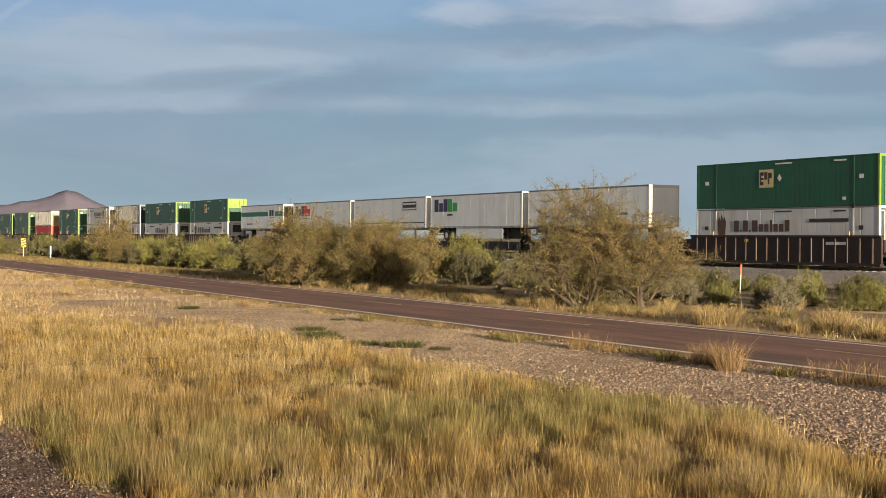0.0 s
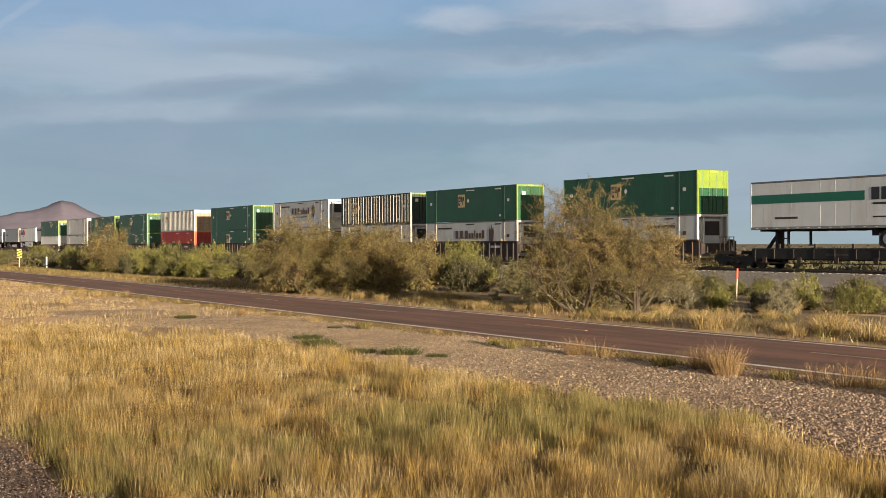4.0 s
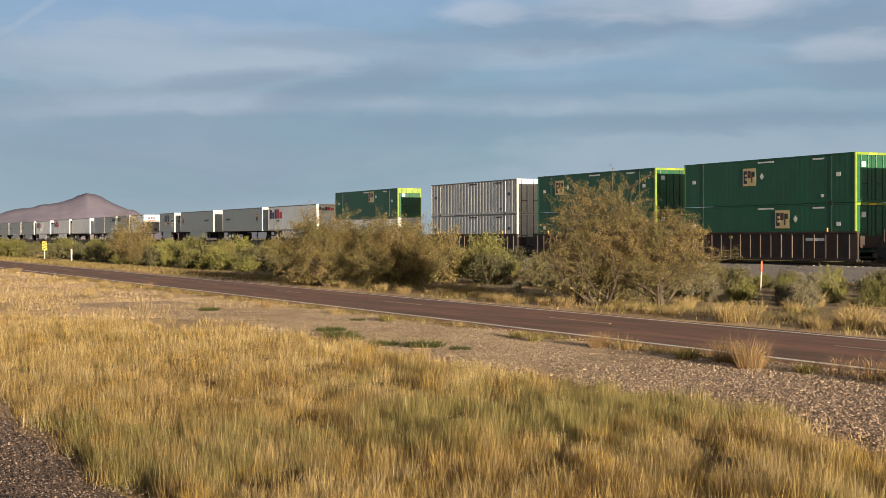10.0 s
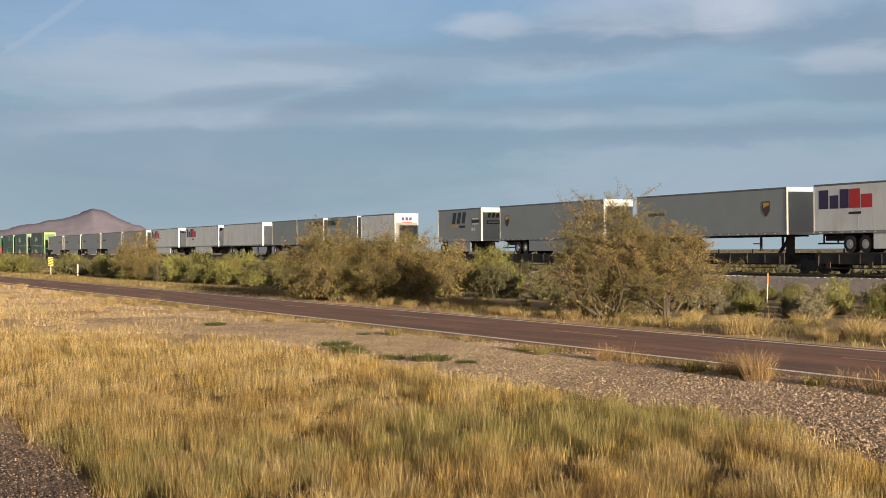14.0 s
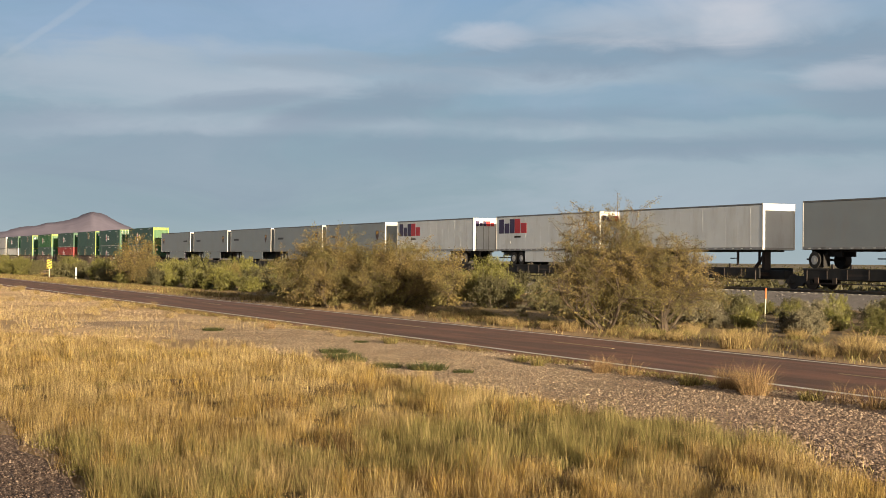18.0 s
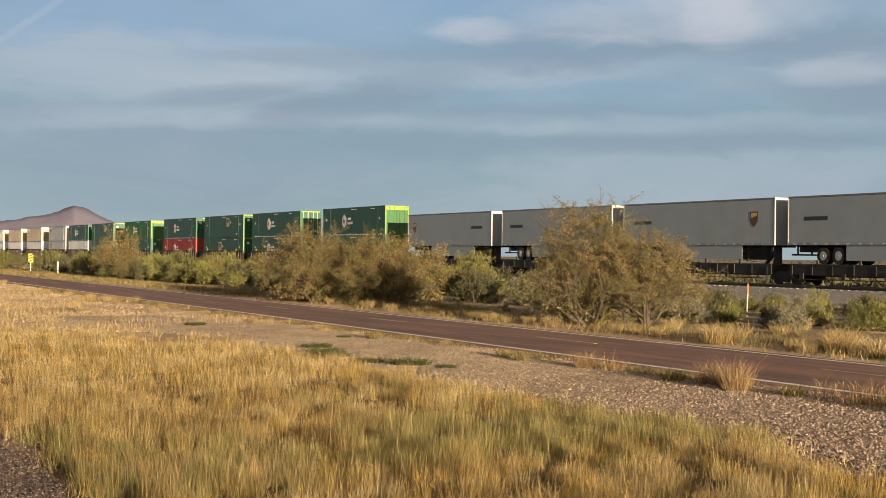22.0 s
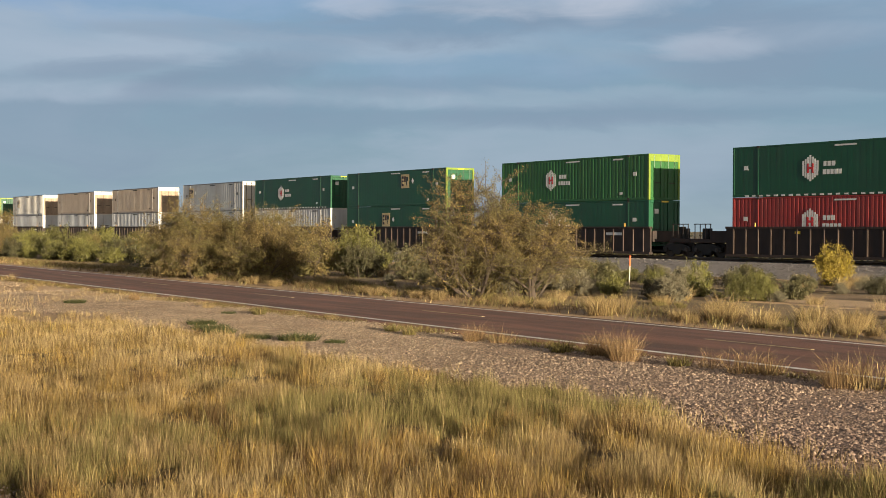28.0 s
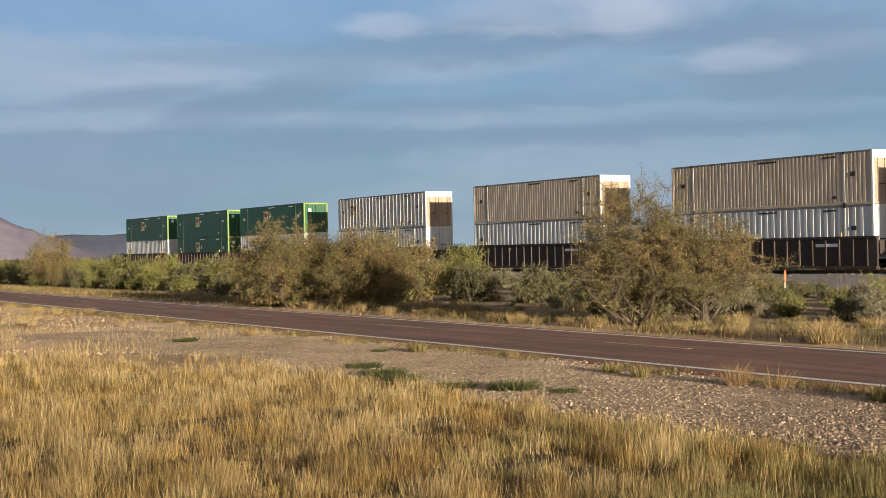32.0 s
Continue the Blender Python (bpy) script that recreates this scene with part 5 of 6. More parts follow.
def build_grass():
    rng = np.random.default_rng(11)

    def field(n):
        x, y, d = scatter(n, rng)
        edge = np.array([verge_edge(v) for v in x])
        keep = (y > 3.3 + 0.5 * soft_noise(x, y, 0.6, 2.0)) & (y < edge + 0.25 * rng.standard_normal(n))
        bare = (x < -36) & (y > 9.4 + 2.6 * soft_noise(x, y, 0.18, 5.0) + 0.07 * (x + 36)) & (rng.random(n) < 0.9)
        keep &= ~bare
        return x[keep], y[keep], d[keep]

    def lay(name, mat, label, i, x, y, d, tall, r, lean, width, near_to):
        a, q = rng.uniform(0, 2 * np.pi, len(i)), np.sqrt(rng.random(len(i)))
        px, py = x[i] + r[i] * q * np.cos(a), y[i] + r[i] * q * np.sin(a)
        h = tall[i] * (0.40 + 0.70 * rng.random(len(i))) * (1.08 - 0.35 * q)
        w = (0.0017 + 0.00019 * d[i]) * (0.7 + 0.6 * rng.random(len(i))) * width
        ln = lean * (0.12 + 0.75 * q * rng.random(len(i)) ** 0.8)
        near, z = d[i] < near_to, np.full(len(i), -0.05)
        v, t = join([blades(px[near], py[near], z[near], h[near], w[near], ln[near], rng), spears(px[~near], py[~near], z[~near], h[~near], w[~near] * 1.25, ln[~near], rng)])
        tagged(link_mesh(name, tri_mesh(name, v, t), mat), label, "grass", kind="stuff")
    # bunches gathered into mounded clumps with gaps between them
    cx, cy = rng.uniform(-62, -3, 3400).astype(np.float32), rng.uniform(2.8, 14.0, 3400).astype(np.float32)
    c_tall, c_tone, c_size = rng.random(3400), rng.random(3400), rng.uniform(0.18, 0.42, 3400)

    def clump_of(x, y):
        at, away = np.empty(len(x), int), np.empty(len(x))
        for k in range(0, len(x), 4000):
            q = (x[k:k + 4000, None].astype(np.float32) - cx) ** 2 + (y[k:k + 4000, None].astype(np.float32) - cy) ** 2
            at[k:k + 4000] = q.argmin(1)
            away[k:k + 4000] = np.sqrt(q.min(1))
        return at, away / c_size[at]
    x, y, d = field(66000)
    lush = np.clip(0.55 + 0.8 * soft_noise(x, y, 0.55, 3.0), 0, 1)
    at, q = clump_of(x, y)
    keep = (q < 0.95) | (rng.random(len(x)) < 0.13) | (d > 27)
    x, y, d, lush, at, q = x[keep], y[keep], d[keep], lush[keep], at[keep], q[keep]
    mound = np.clip(1.25 - 0.75 * q, 0.30, 1.0)
    tall = (0.10 + (0.12 + 0.28 * c_tall[at] ** 1.4) * mound * (0.55 + 0.6 * lush) + 0.14 * rng.random(len(x)) ** 4) * np.clip(1.05 - 0.010 * (d - 12), 0.75, 1.05)
    r = (0.05 + 0.09 * rng.random(len(x))) * (1 + 0.02 * d)
    green = soft_noise(x, y, 0.22, 14.0) + 0.4 * np.exp(-((x + 15.7) ** 2 + (y - 10.6) ** 2) / 14.0) + 0.22 * np.exp(-((x + 14.5) ** 2 + (y - 4.6) ** 2) / 9.0) + 0.10 * rng.standard_normal(len(x)) - 0.010 * (d - 14)
    green = green + 0.55 * (c_tone[at] - 0.5) + 0.35 * np.exp(-((x + 10.5) ** 2 + (y - 8.5) ** 2) / 8.0)
    pick = np.clip(0.46 + 0.5 * soft_noise(x, y, 0.5, 58.0) + 0.75 * (c_tone[at] * 7 % 1 - 0.5) + 0.15 * rng.standard_normal(len(x)) + 0.012 * (d - 16), 0, 1)
    kind = np.where(green > 0.31, 1, np.where(pick > 0.50, 2, np.where(pick < 0.14, 3, 0)))
    stuff_kinds = ((0, "grass", "grass_field", "tall golden dry grass covering the verge", 20), (1, "grass_green", "grass_green", "greenish grass mixed into the dry field", 19), (2, "grass_pale", "grass_pale", "pale straw grass mixed into the dry field", 18), (3, "grass_brown", "grass_brown", "brown dead grass mixed into the dry field", 18))
    for k, mat, name, label, n in stuff_kinds:
        lay(name, mat, label, np.repeat(np.nonzero(kind == k)[0], n), x, y, d, tall, r, 0.85, 1.0, 13.5)
    # thin tall stalks standing above the bunches
    i = np.repeat(np.nonzero(rng.random(len(x)) < 0.30)[0], 3)
    lay("tall_stalks", "grass_pale", "thin pale stalks standing above the dry field", i, x, y, d, tall * 1.35 + 0.05, r, 0.45, 0.75, 0.0)
    # short dark undergrowth between the bunches
    x, y, d = field(52000)
    tone = soft_noise(x, y, 0.5, 77.0)
    for pick, mat, name, label in ((tone > 0.05, "grass_brown", "undergrowth", "short brown undergrowth between the bunches"), (tone <= 0.05, "grass_green", "low_green", "short green undergrowth between the bunches")):
        i = np.repeat(np.nonzero(pick)[0], 5)
        lay(name, mat, label, i, x, y, d, np.full(len(x), 0.14), np.full(len(x), 0.12), 0.9, 1.1, 0.0)
    # low straw on bare patches, the verge edge and beyond
    x = rng.uniform(-95, -6, 9000)
    y = np.array([verge_edge(v) for v in x]) + np.abs(rng.standard_normal(9000)) * 0.9 - 0.4
    keep = soft_noise(x, y, 0.5, 31.0) > 0.02
    x, y = x[keep], y[keep]
    v, t = blades(x, y, np.full(len(x), -0.02), rng.uniform(0.05, 0.2, len(x)), rng.uniform(0.004, 0.009, len(x)), rng.uniform(0.3, 0.9, len(x)), rng)
    tagged(link_mesh("verge_stubble", tri_mesh("verge_stubble", v, t), "grass_pale"), "short straw stubble along the gravel", "grass", kind="stuff")


def build_cover():
    """Short straw and weeds on the ground beyond the road."""
    rng = np.random.default_rng(55)
    for mat, name, label, n, hi in (("grass_pale", "straw_cover", "short pale straw covering the ground beyond the road", 60000, 0.18), ("grass_green", "weed_cover", "low olive weeds covering the ground beyond the road", 120000, 0.27), ("grass_brown", "dead_cover", "brown dead growth covering the ground beyond the road", 90000, 0.24)):
        x = -14 - 190 * rng.random(n) ** 1.5
        y = 24.5 + 27 * rng.random(n) ** 1.7
        thick = soft_noise(x, y, 0.3, {"grass_pale": 40.0, "grass_green": 47.0, "grass_brown": 53.0}[mat])
        keep = (thick > -0.16) & ~((x > -39) & (y > 32.4) & (y < 39.5) & (rng.random(n) < 0.96)) & (rng.random(n) < np.clip((y - 24.6) * 0.35, 0.03, 1))
        x, y = x[keep], y[keep]
        d = np.hypot(x, y)
        v, t = spears(x, y, np.full(len(x), -0.06), rng.uniform(0.08, hi, len(x)) * (1 + 0.6 * (y < 28)), (0.003 + 0.00024 * d) * rng.uniform(0.7, 1.4, len(x)), rng.uniform(0.1, 0.8, len(x)), rng)
        tagged(link_mesh(name, tri_mesh(name, v, t), mat), label, "grass", kind="stuff")
    # thin straw on the bare ground before the road, far along the verge
    n = 34000
    x = -42 - 130 * rng.random(n) ** 1.3
    y = rng.uniform(4, 17.6, n)
    keep = soft_noise(x, y, 0.25, 61.0) > -0.02 + 0.10 * (y > 13)
    x, y = x[keep], y[keep]
    d = np.hypot(x, y)
    v, t = spears(x, y, np.full(len(x), -0.06), rng.uniform(0.08, 0.32, len(x)), (0.003 + 0.00022 * d) * rng.uniform(0.7, 1.4, len(x)), rng.uniform(0.1, 0.6, len(x)), rng)
    tagged(link_mesh("thin_straw", tri_mesh("thin_straw", v, t), "grass_pale"), "thin straw on bare ground far along the verge", "grass", kind="stuff")


def build_edge_weeds():
    rng = np.random.default_rng(66)
    for mat, name, n in (("grass_green", "edge_weeds", 16000), ("grass_brown", "edge_litter", 14000)):
        x = -9 - 80 * rng.random(n) ** 1.2
        y = 17.45 + 0.28 * rng.standard_normal(n)
        keep = (soft_noise(x, y * 0.2, 0.5, 71.0) > -0.12) & (y < 18.0)
        x, y = x[keep], y[keep]
        v, t = spears(x, y, np.full(len(x), -0.02), rng.uniform(0.04, 0.16, len(x)), rng.uniform(0.008, 0.02, len(x)), rng.uniform(0.2, 1.0, len(x)), rng)
        tagged(link_mesh(name, tri_mesh(name, v, t), mat), "low weeds and litter along the pavement edge", "weeds", kind="stuff")


def stones(name, x, y, z, size, mat, label, rng, kind="stuff"):
    """Angular stones bedded in the ground: a ring of five corners under an off-centre top."""
    n = len(x)
    a = rng.uniform(0, 2 * np.pi, n)[:, None] + np.arange(5)[None] * (2 * np.pi / 5) + rng.normal(0, 0.22, (n, 5))
    reach = rng.uniform(0.65, 1.25, (n, 5)) * size[:, None]
    v = np.empty((n, 6, 3))
    v[:, :5, 0], v[:, :5, 1] = x[:, None] + reach * np.cos(a), y[:, None] + reach * np.sin(a) * rng.uniform(0.6, 1.0, (n, 1))
    v[:, :5, 2] = z[:, None] + size[:, None] * rng.uniform(-0.25, 0.40, (n, 5))
    v[:, 5, 0], v[:, 5, 1] = x + size * rng.normal(0, 0.28, n), y + size * rng.normal(0, 0.28, n)
    v[:, 5, 2] = z + size * rng.uniform(0.55, 1.15, n)
    ring = np.array([(k, (k + 1) % 5, 5) for k in range(5)])
    t = ((np.arange(n) * 6)[:, None, None] + ring[None]).reshape(-1, 3)
    tagged(link_mesh(name, tri_mesh(name, v.reshape(-1, 3), t), mat), label, "gravel", kind=kind)


def build_stones():
    rng = np.random.default_rng(21)
    n = 108000
    x = -8 - 46 * rng.random(n) ** 1.35
    e = np.array([verge_edge(v) for v in x])
    y = e + (17.9 - e) * rng.beta(1.45, 1.25, n)
    dens = soft_noise(x, y, 0.33, 8.0) + 0.6 * soft_noise(x, y, 1.1, 18.0)
    keep = (dens > -0.22 + 0.3 * (y > 17.1) + 0.012 * np.clip(-34 - x, 0, 40)) | (rng.random(n) < 0.25)
    x, y = x[keep], y[keep]
    size = (0.009 + 0.027 * rng.random(len(x)) ** 1.8) * np.clip(1.25 + 0.012 * (x + 8), 0.8, 1.25)
    stones("gravel_stones", x, y, np.full(len(x), 0.004), size, "stone", "loose pinkish grey gravel stones on the road verge", rng)
    n = 18000
    x, y = -42 - 75 * rng.random(n) ** 1.3, rng.uniform(8.5, 17.8, n)
    keep = soft_noise(x, y, 0.2, 33.0) > -0.25
    stones("soil_clods", x[keep], y[keep], np.full(keep.sum(), -0.03), rng.uniform(0.02, 0.06, keep.sum()), "clod", "small dry clods and pebbles on the bare sandy ground", rng)
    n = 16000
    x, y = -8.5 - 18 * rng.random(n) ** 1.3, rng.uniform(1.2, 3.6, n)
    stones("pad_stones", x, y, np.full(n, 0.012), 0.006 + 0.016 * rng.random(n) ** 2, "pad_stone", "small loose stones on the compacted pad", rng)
    n = 10000
    x, u = -36 - 74 * rng.random(n), rng.random(n)
    y = 53.2 + 2.9 * u
    z = np.where(y < 54.25, -0.12 + (y - 53.25) * 0.27, np.minimum(0.15 + (y - 54.25) * 0.3235, 0.70))
    stones("ballast_stones", x, y, z, rng.uniform(0.03, 0.06, n), "ballast", "crushed grey ballast stones on the embankment shoulder", rng)


def tuft_mesh(name, n, r, h, w, lean, seed):
    rng = np.random.default_rng(seed)
    a, q = rng.uniform(0, 2 * np.pi, n), r * np.sqrt(rng.random(n))
    x, y = q * np.cos(a), q * np.sin(a)
    hh = h * (0.45 + 0.6 * rng.random(n))
    v, t = blades(x, y, np.full(n, -0.04), hh, np.full(n, w) * rng.uniform(0.6, 1.3, n), lean * (0.3 + 0.9 * rng.random(n)), rng)
    out = v.reshape(n, 5, 3)
    push = np.stack([np.cos(a), np.sin(a)], 1)[:, None, :] * (hh[:, None] * np.array([0, 0, 0.22, 0.22, 0.55])[None])[:, :, None]
    out[:, :, :2] += push * (q / r)[:, None, None]
    return tri_mesh(name, out.reshape(-1, 3), t)


def build_tufts():
    kinds = {
        "straw": [("grass_pale", tuft_mesh("foliage", 520, 0.24, 0.52, 0.006, 0.6, s), tuft_mesh("seed_head", 60, 0.2, 0.70, 0.008, 0.6, s + 50)) for s in (1, 2, 3)],
        "sparse": [("grass_pale", tuft_mesh("foliage", 150, 0.24, 0.50, 0.006, 0.7, s), tuft_mesh("seed_head", 30, 0.2, 0.66, 0.008, 0.8, s + 50)) for s in (4, 5)],
        "green": [("grass_green", tuft_mesh("foliage", 200, 0.2, 0.36, 0.014, 0.5, s), tuft_mesh("seed_head", 24, 0.15, 0.45, 0.01, 0.5, s + 50)) for s in (6, 7)],
        "mat": [("weed", tuft_mesh("foliage", 520, 0.42, 0.24, 0.018, 0.8, s), tuft_mesh("seed_head", 30, 0.35, 0.28, 0.012, 0.8, s + 50)) for s in (8, 9)],
        "gold": [("grass_pale", tuft_mesh("foliage", 430, 0.40, 0.62, 0.010, 0.6, s), tuft_mesh("seed_head", 60, 0.35, 0.80, 0.010, 0.6, s + 50)) for s in (10, 11, 12)],
    }
    kinds["rust"] = [("grass_rust", tuft_mesh("foliage", 520, 0.22, 0.56, 0.0042, 0.55, s), tuft_mesh("seed_head", 70, 0.2, 0.74, 0.006, 0.6, s + 50)) for s in (14, 15, 16)]
    kinds["wisp"] = [("grass_rust", tuft_mesh("foliage", 120, 0.22, 0.48, 0.006, 0.8, s), tuft_mesh("seed_head", 26, 0.2, 0.62, 0.007, 0.9, s + 50)) for s in (17, 18)]
    labels = {"rust": "dense reddish tan bunch grass on the road edge", "wisp": "wispy reddish bunch grass with bent stalks on the road edge", "straw": "dense straw-coloured bunch grass on the road edge", "sparse": "sparse dry bunch grass with bent stalks on the road edge",
              "green": "small greenish grass tuft in the gravel", "mat": "low green weed mat on bare gravel", "gold": "golden bunch grass clump beyond the road"}
    rnd = random.Random(4)
    spots = [("rust", -25.3, 16.7, 0.85), ("wisp", -24.5, 16.9, 1.0), ("rust", -21.2, 16.95, 0.95), ("rust", -20.0, 16.6, 1.1), ("rust", -20.5, 16.85, 0.9),
             ("green", -18.8, 16.9, 0.9), ("wisp", -18.3, 17.2, 1.0), ("wisp", -17.3, 17.0, 1.2), ("wisp", -16.9, 17.2, 1.1), ("rust", -14.9, 16.7, 1.0), ("sparse", -14.6, 17.0, 1.3), ("sparse", -13.4, 17.1, 1.3),
             ("wisp", -45.8, 16.15, 0.75), ("rust", -45.4, 16.05, 0.5), ("sparse", -40.0, 16.5, 0.75), ("green", -36.2, 16.5, 0.9), ("green", -28.7, 16.6, 0.8), ("green", -22.1, 16.7, 1.0),
             ("green", -27.6, 16.4, 0.7), ("sparse", -33.0, 17.2, 0.5),
             ("mat", -44.6, 13.7, 0.8), ("mat", -33.2, 13.5, 0.9), ("mat", -31.4, 13.0, 1.0), ("mat", -30.2, 12.7, 0.9), ("mat", -27.4, 13.4, 1.0), ("mat", -28.3, 12.8, 0.8), ("mat", -26.4, 13.8, 0.5), ("mat", -37.0, 15.9, 0.5)]
    x = -12.0
    while x > -80:
        y = 25.3 + 1.1 * rnd.random() + (0.012 * (-x - 30) if x < -30 else 0)
        dense = 1.0 if -36 < x < -14 else 0.75
        spots.append(("gold", x, y, dense * (0.45 + 0.5 * rnd.random() ** 1.5)))
        if rnd.random() < 0.6:
            spots.append(("green" if x < -36 else "gold", x + rnd.uniform(-0.5, 0.5), y + rnd.uniform(0.9, 2.2), rnd.uniform(0.7, 1.1)))
        x -= rnd.choice((0.5, 0.7, 0.9, 1.6, 2.8))
    for i in range(34):
        spots.append((rnd.choice(("gold", "green", "green")), rnd.uniform(-66, -30), rnd.uniform(27.2, 31.5), rnd.uniform(0.5, 0.9)))
    for i in range(60):
        spots.append((rnd.choice(("straw", "gold", "green", "sparse")), rnd.uniform(-90, -24), rnd.uniform(28, 50), rnd.uniform(0.7, 1.2)))
    for i in range(45):
        spots.append((rnd.choice(("straw", "sparse")), rnd.uniform(-150, -55), rnd.uniform(12, 17.4), rnd.uniform(0.5, 0.9)))
    for kind, x, y, s in spots:
        k = rnd.randrange(len(kinds[kind]))
        mat, blades_me, stalks_me = kinds[kind][k]
        m = pose(x, y, 0.0, 0, 0, rnd.uniform(0, 360)) @ Matrix.Diagonal((s, s, s * rnd.uniform(0.9, 1.1), 1))
        t = thing("grass_tuft", labels[kind], "grass tuft", "grass tufts by the road", m=m)
        link_mesh("foliage", blades_me, mat, t)
        link_mesh("seed_head", stalks_me, "weed" if kind == "mat" else "grass_rust" if kind in ("rust", "wisp") else "grass_pale", t)


def leaf_cloud(centres, per, spread, size, rng, rise=0.0, slim=0.42):
    """Slender one-triangle leaves round the centres; rise turns them upwards."""
    c = np.repeat(np.array(centres, np.float32), per, 0)
    n = len(c)
    p = c + rng.normal(0, 1, (n, 3)).astype(np.float32) * np.array(spread, np.float32)
    u = rng.normal(0, 1, (n, 3)) + np.array((0, 0, rise))
    u /= np.linalg.norm(u, axis=1)[:, None]
    w = np.cross(u, rng.normal(0, 1, (n, 3)))
    w /= np.linalg.norm(w, axis=1)[:, None]
    s = (size * rng.uniform(0.6, 1.5, n))[:, None]
    v = np.stack([p - u * s + w * s * slim, p - u * s - w * s * slim, p + u * s * 1.3], 1)
    return v.reshape(-1, 3), np.arange(n * 3).reshape(-1, 3)


def above(v, low):
    """The triangles that keep clear of the ground."""
    v = v.reshape(-1, 3, 3)
    v = v[v[:, :, 2].min(1) > low].reshape(-1, 3)
    return v, np.arange(len(v)).reshape(-1, 3)


def grow(height, width, stems, limbs, twigs, seed, far=False, flat=0.75, low=0.18, thick=0.05, fork=0.3, spread=0.85):
    """Stems, limbs and twigs under an uneven dome; returns the wood and the twig ends."""
    rnd = random.Random(seed)
    wood, tips = Solid(), []

    def dome(a, q, lift):
        lump = 0.86 + 0.34 * noise.noise(Vector((math.cos(a) * 1.7 + seed, math.sin(a) * 1.7, lift * 2.2)))
        rr = width / 2 * q * lump * max(0.12, 1 - max(0.0, lift - 0.15) ** 1.6 * spread)
        return Vector((rr * math.cos(a), rr * math.sin(a), height * (low + (1 - low) * lift * (0.86 + 0.28 * lump - 0.2))))

    def curve(a, b, sag, n):
        mid = (a + b) / 2 + Vector((rnd.uniform(-sag, sag), rnd.uniform(-sag, sag), rnd.uniform(-0.3, 0.8) * sag))
        return [(1 - t) ** 2 * a + 2 * t * (1 - t) * mid + t * t * b for t in [i / n for i in range(n + 1)]]
    for s in range(stems):
        a0 = 2 * math.pi * (s + rnd.random() * 0.7) / stems
        root = Vector((0.12 * width * fork * math.cos(a0), 0.12 * width * fork * math.sin(a0), -0.05))
        lead = dome(a0, rnd.uniform(0.35, 0.8), rnd.uniform(0.3, 0.85))
        path = curve(root, lead, 0.12 * width, 6)
        sides, segs = (6, 5) if thick > 0.03 else (3 if far else 4, 3)
        r0 = thick * rnd.uniform(0.7, 1.2)
        steps = range(0, 7, 2 if far else 1)
        wood.tube([path[i] for i in steps], [r0 * (1 - 0.75 * i / 6) for i in steps], sides)
        for l in range(limbs):
            k = rnd.randrange(1, 6)
            start = path[k]
            a1 = a0 + rnd.gauss(0, 0.75)
            end = dome(a1, rnd.uniform(0.65, 1.0), rnd.uniform(0.12, 1.0) ** flat)
            sub = curve(start, end, 0.08 * width, segs)
            r1 = r0 * 0.42 * (1 - 0.08 * k)
            wood.tube(sub, [r1 * (1 - 0.8 * i / segs) for i in range(segs + 1)], sides - 2 if sides > 4 else 3)
            for w in range(twigs):
                q = sub[rnd.randrange(segs // 2, segs + 1)]
                d = Vector((rnd.gauss(0, 1), rnd.gauss(0, 1), rnd.gauss(0.35, 0.8))).normalized() * rnd.uniform(0.06, 0.15) * width
                tip = q + d
                if tip.z < 0.06:
                    continue
                if not far:
                    wood.tube([q, tip], [r1 * 0.25 + 0.006, 0.004], 3)
                tips += [tuple(q + d * 0.4), tuple(q + d * 0.6), tuple(q + d * 0.8), tuple(tip)]
    return wood, tips


def make_shrub(name, label, category, wood, tips, leaf, per, spread, size, seed, group="", core=300, rise=0.3, slim=0.42):
    ob = thing(name, label, category, group)
    part("trunk", wood, "bark", ob)
    rng = np.random.default_rng(seed)
    ends = np.array(tips, np.float32)
    inner = ends[rng.integers(0, len(ends), core)] * np.stack([rng.uniform(0.2, 0.85, core)] * 2 + [rng.uniform(0.10, 0.75, core)], 1)
    v, t = join([leaf_cloud(tips, per, spread, size, rng, rise, slim), leaf_cloud(inner, 1, (0.05, 0.05, 0.05), size * 2.2, rng)])
    v, t = above(v, 0.01)
    link_mesh("crown", tri_mesh("crown", v, t), leaf, ob)
    return ob


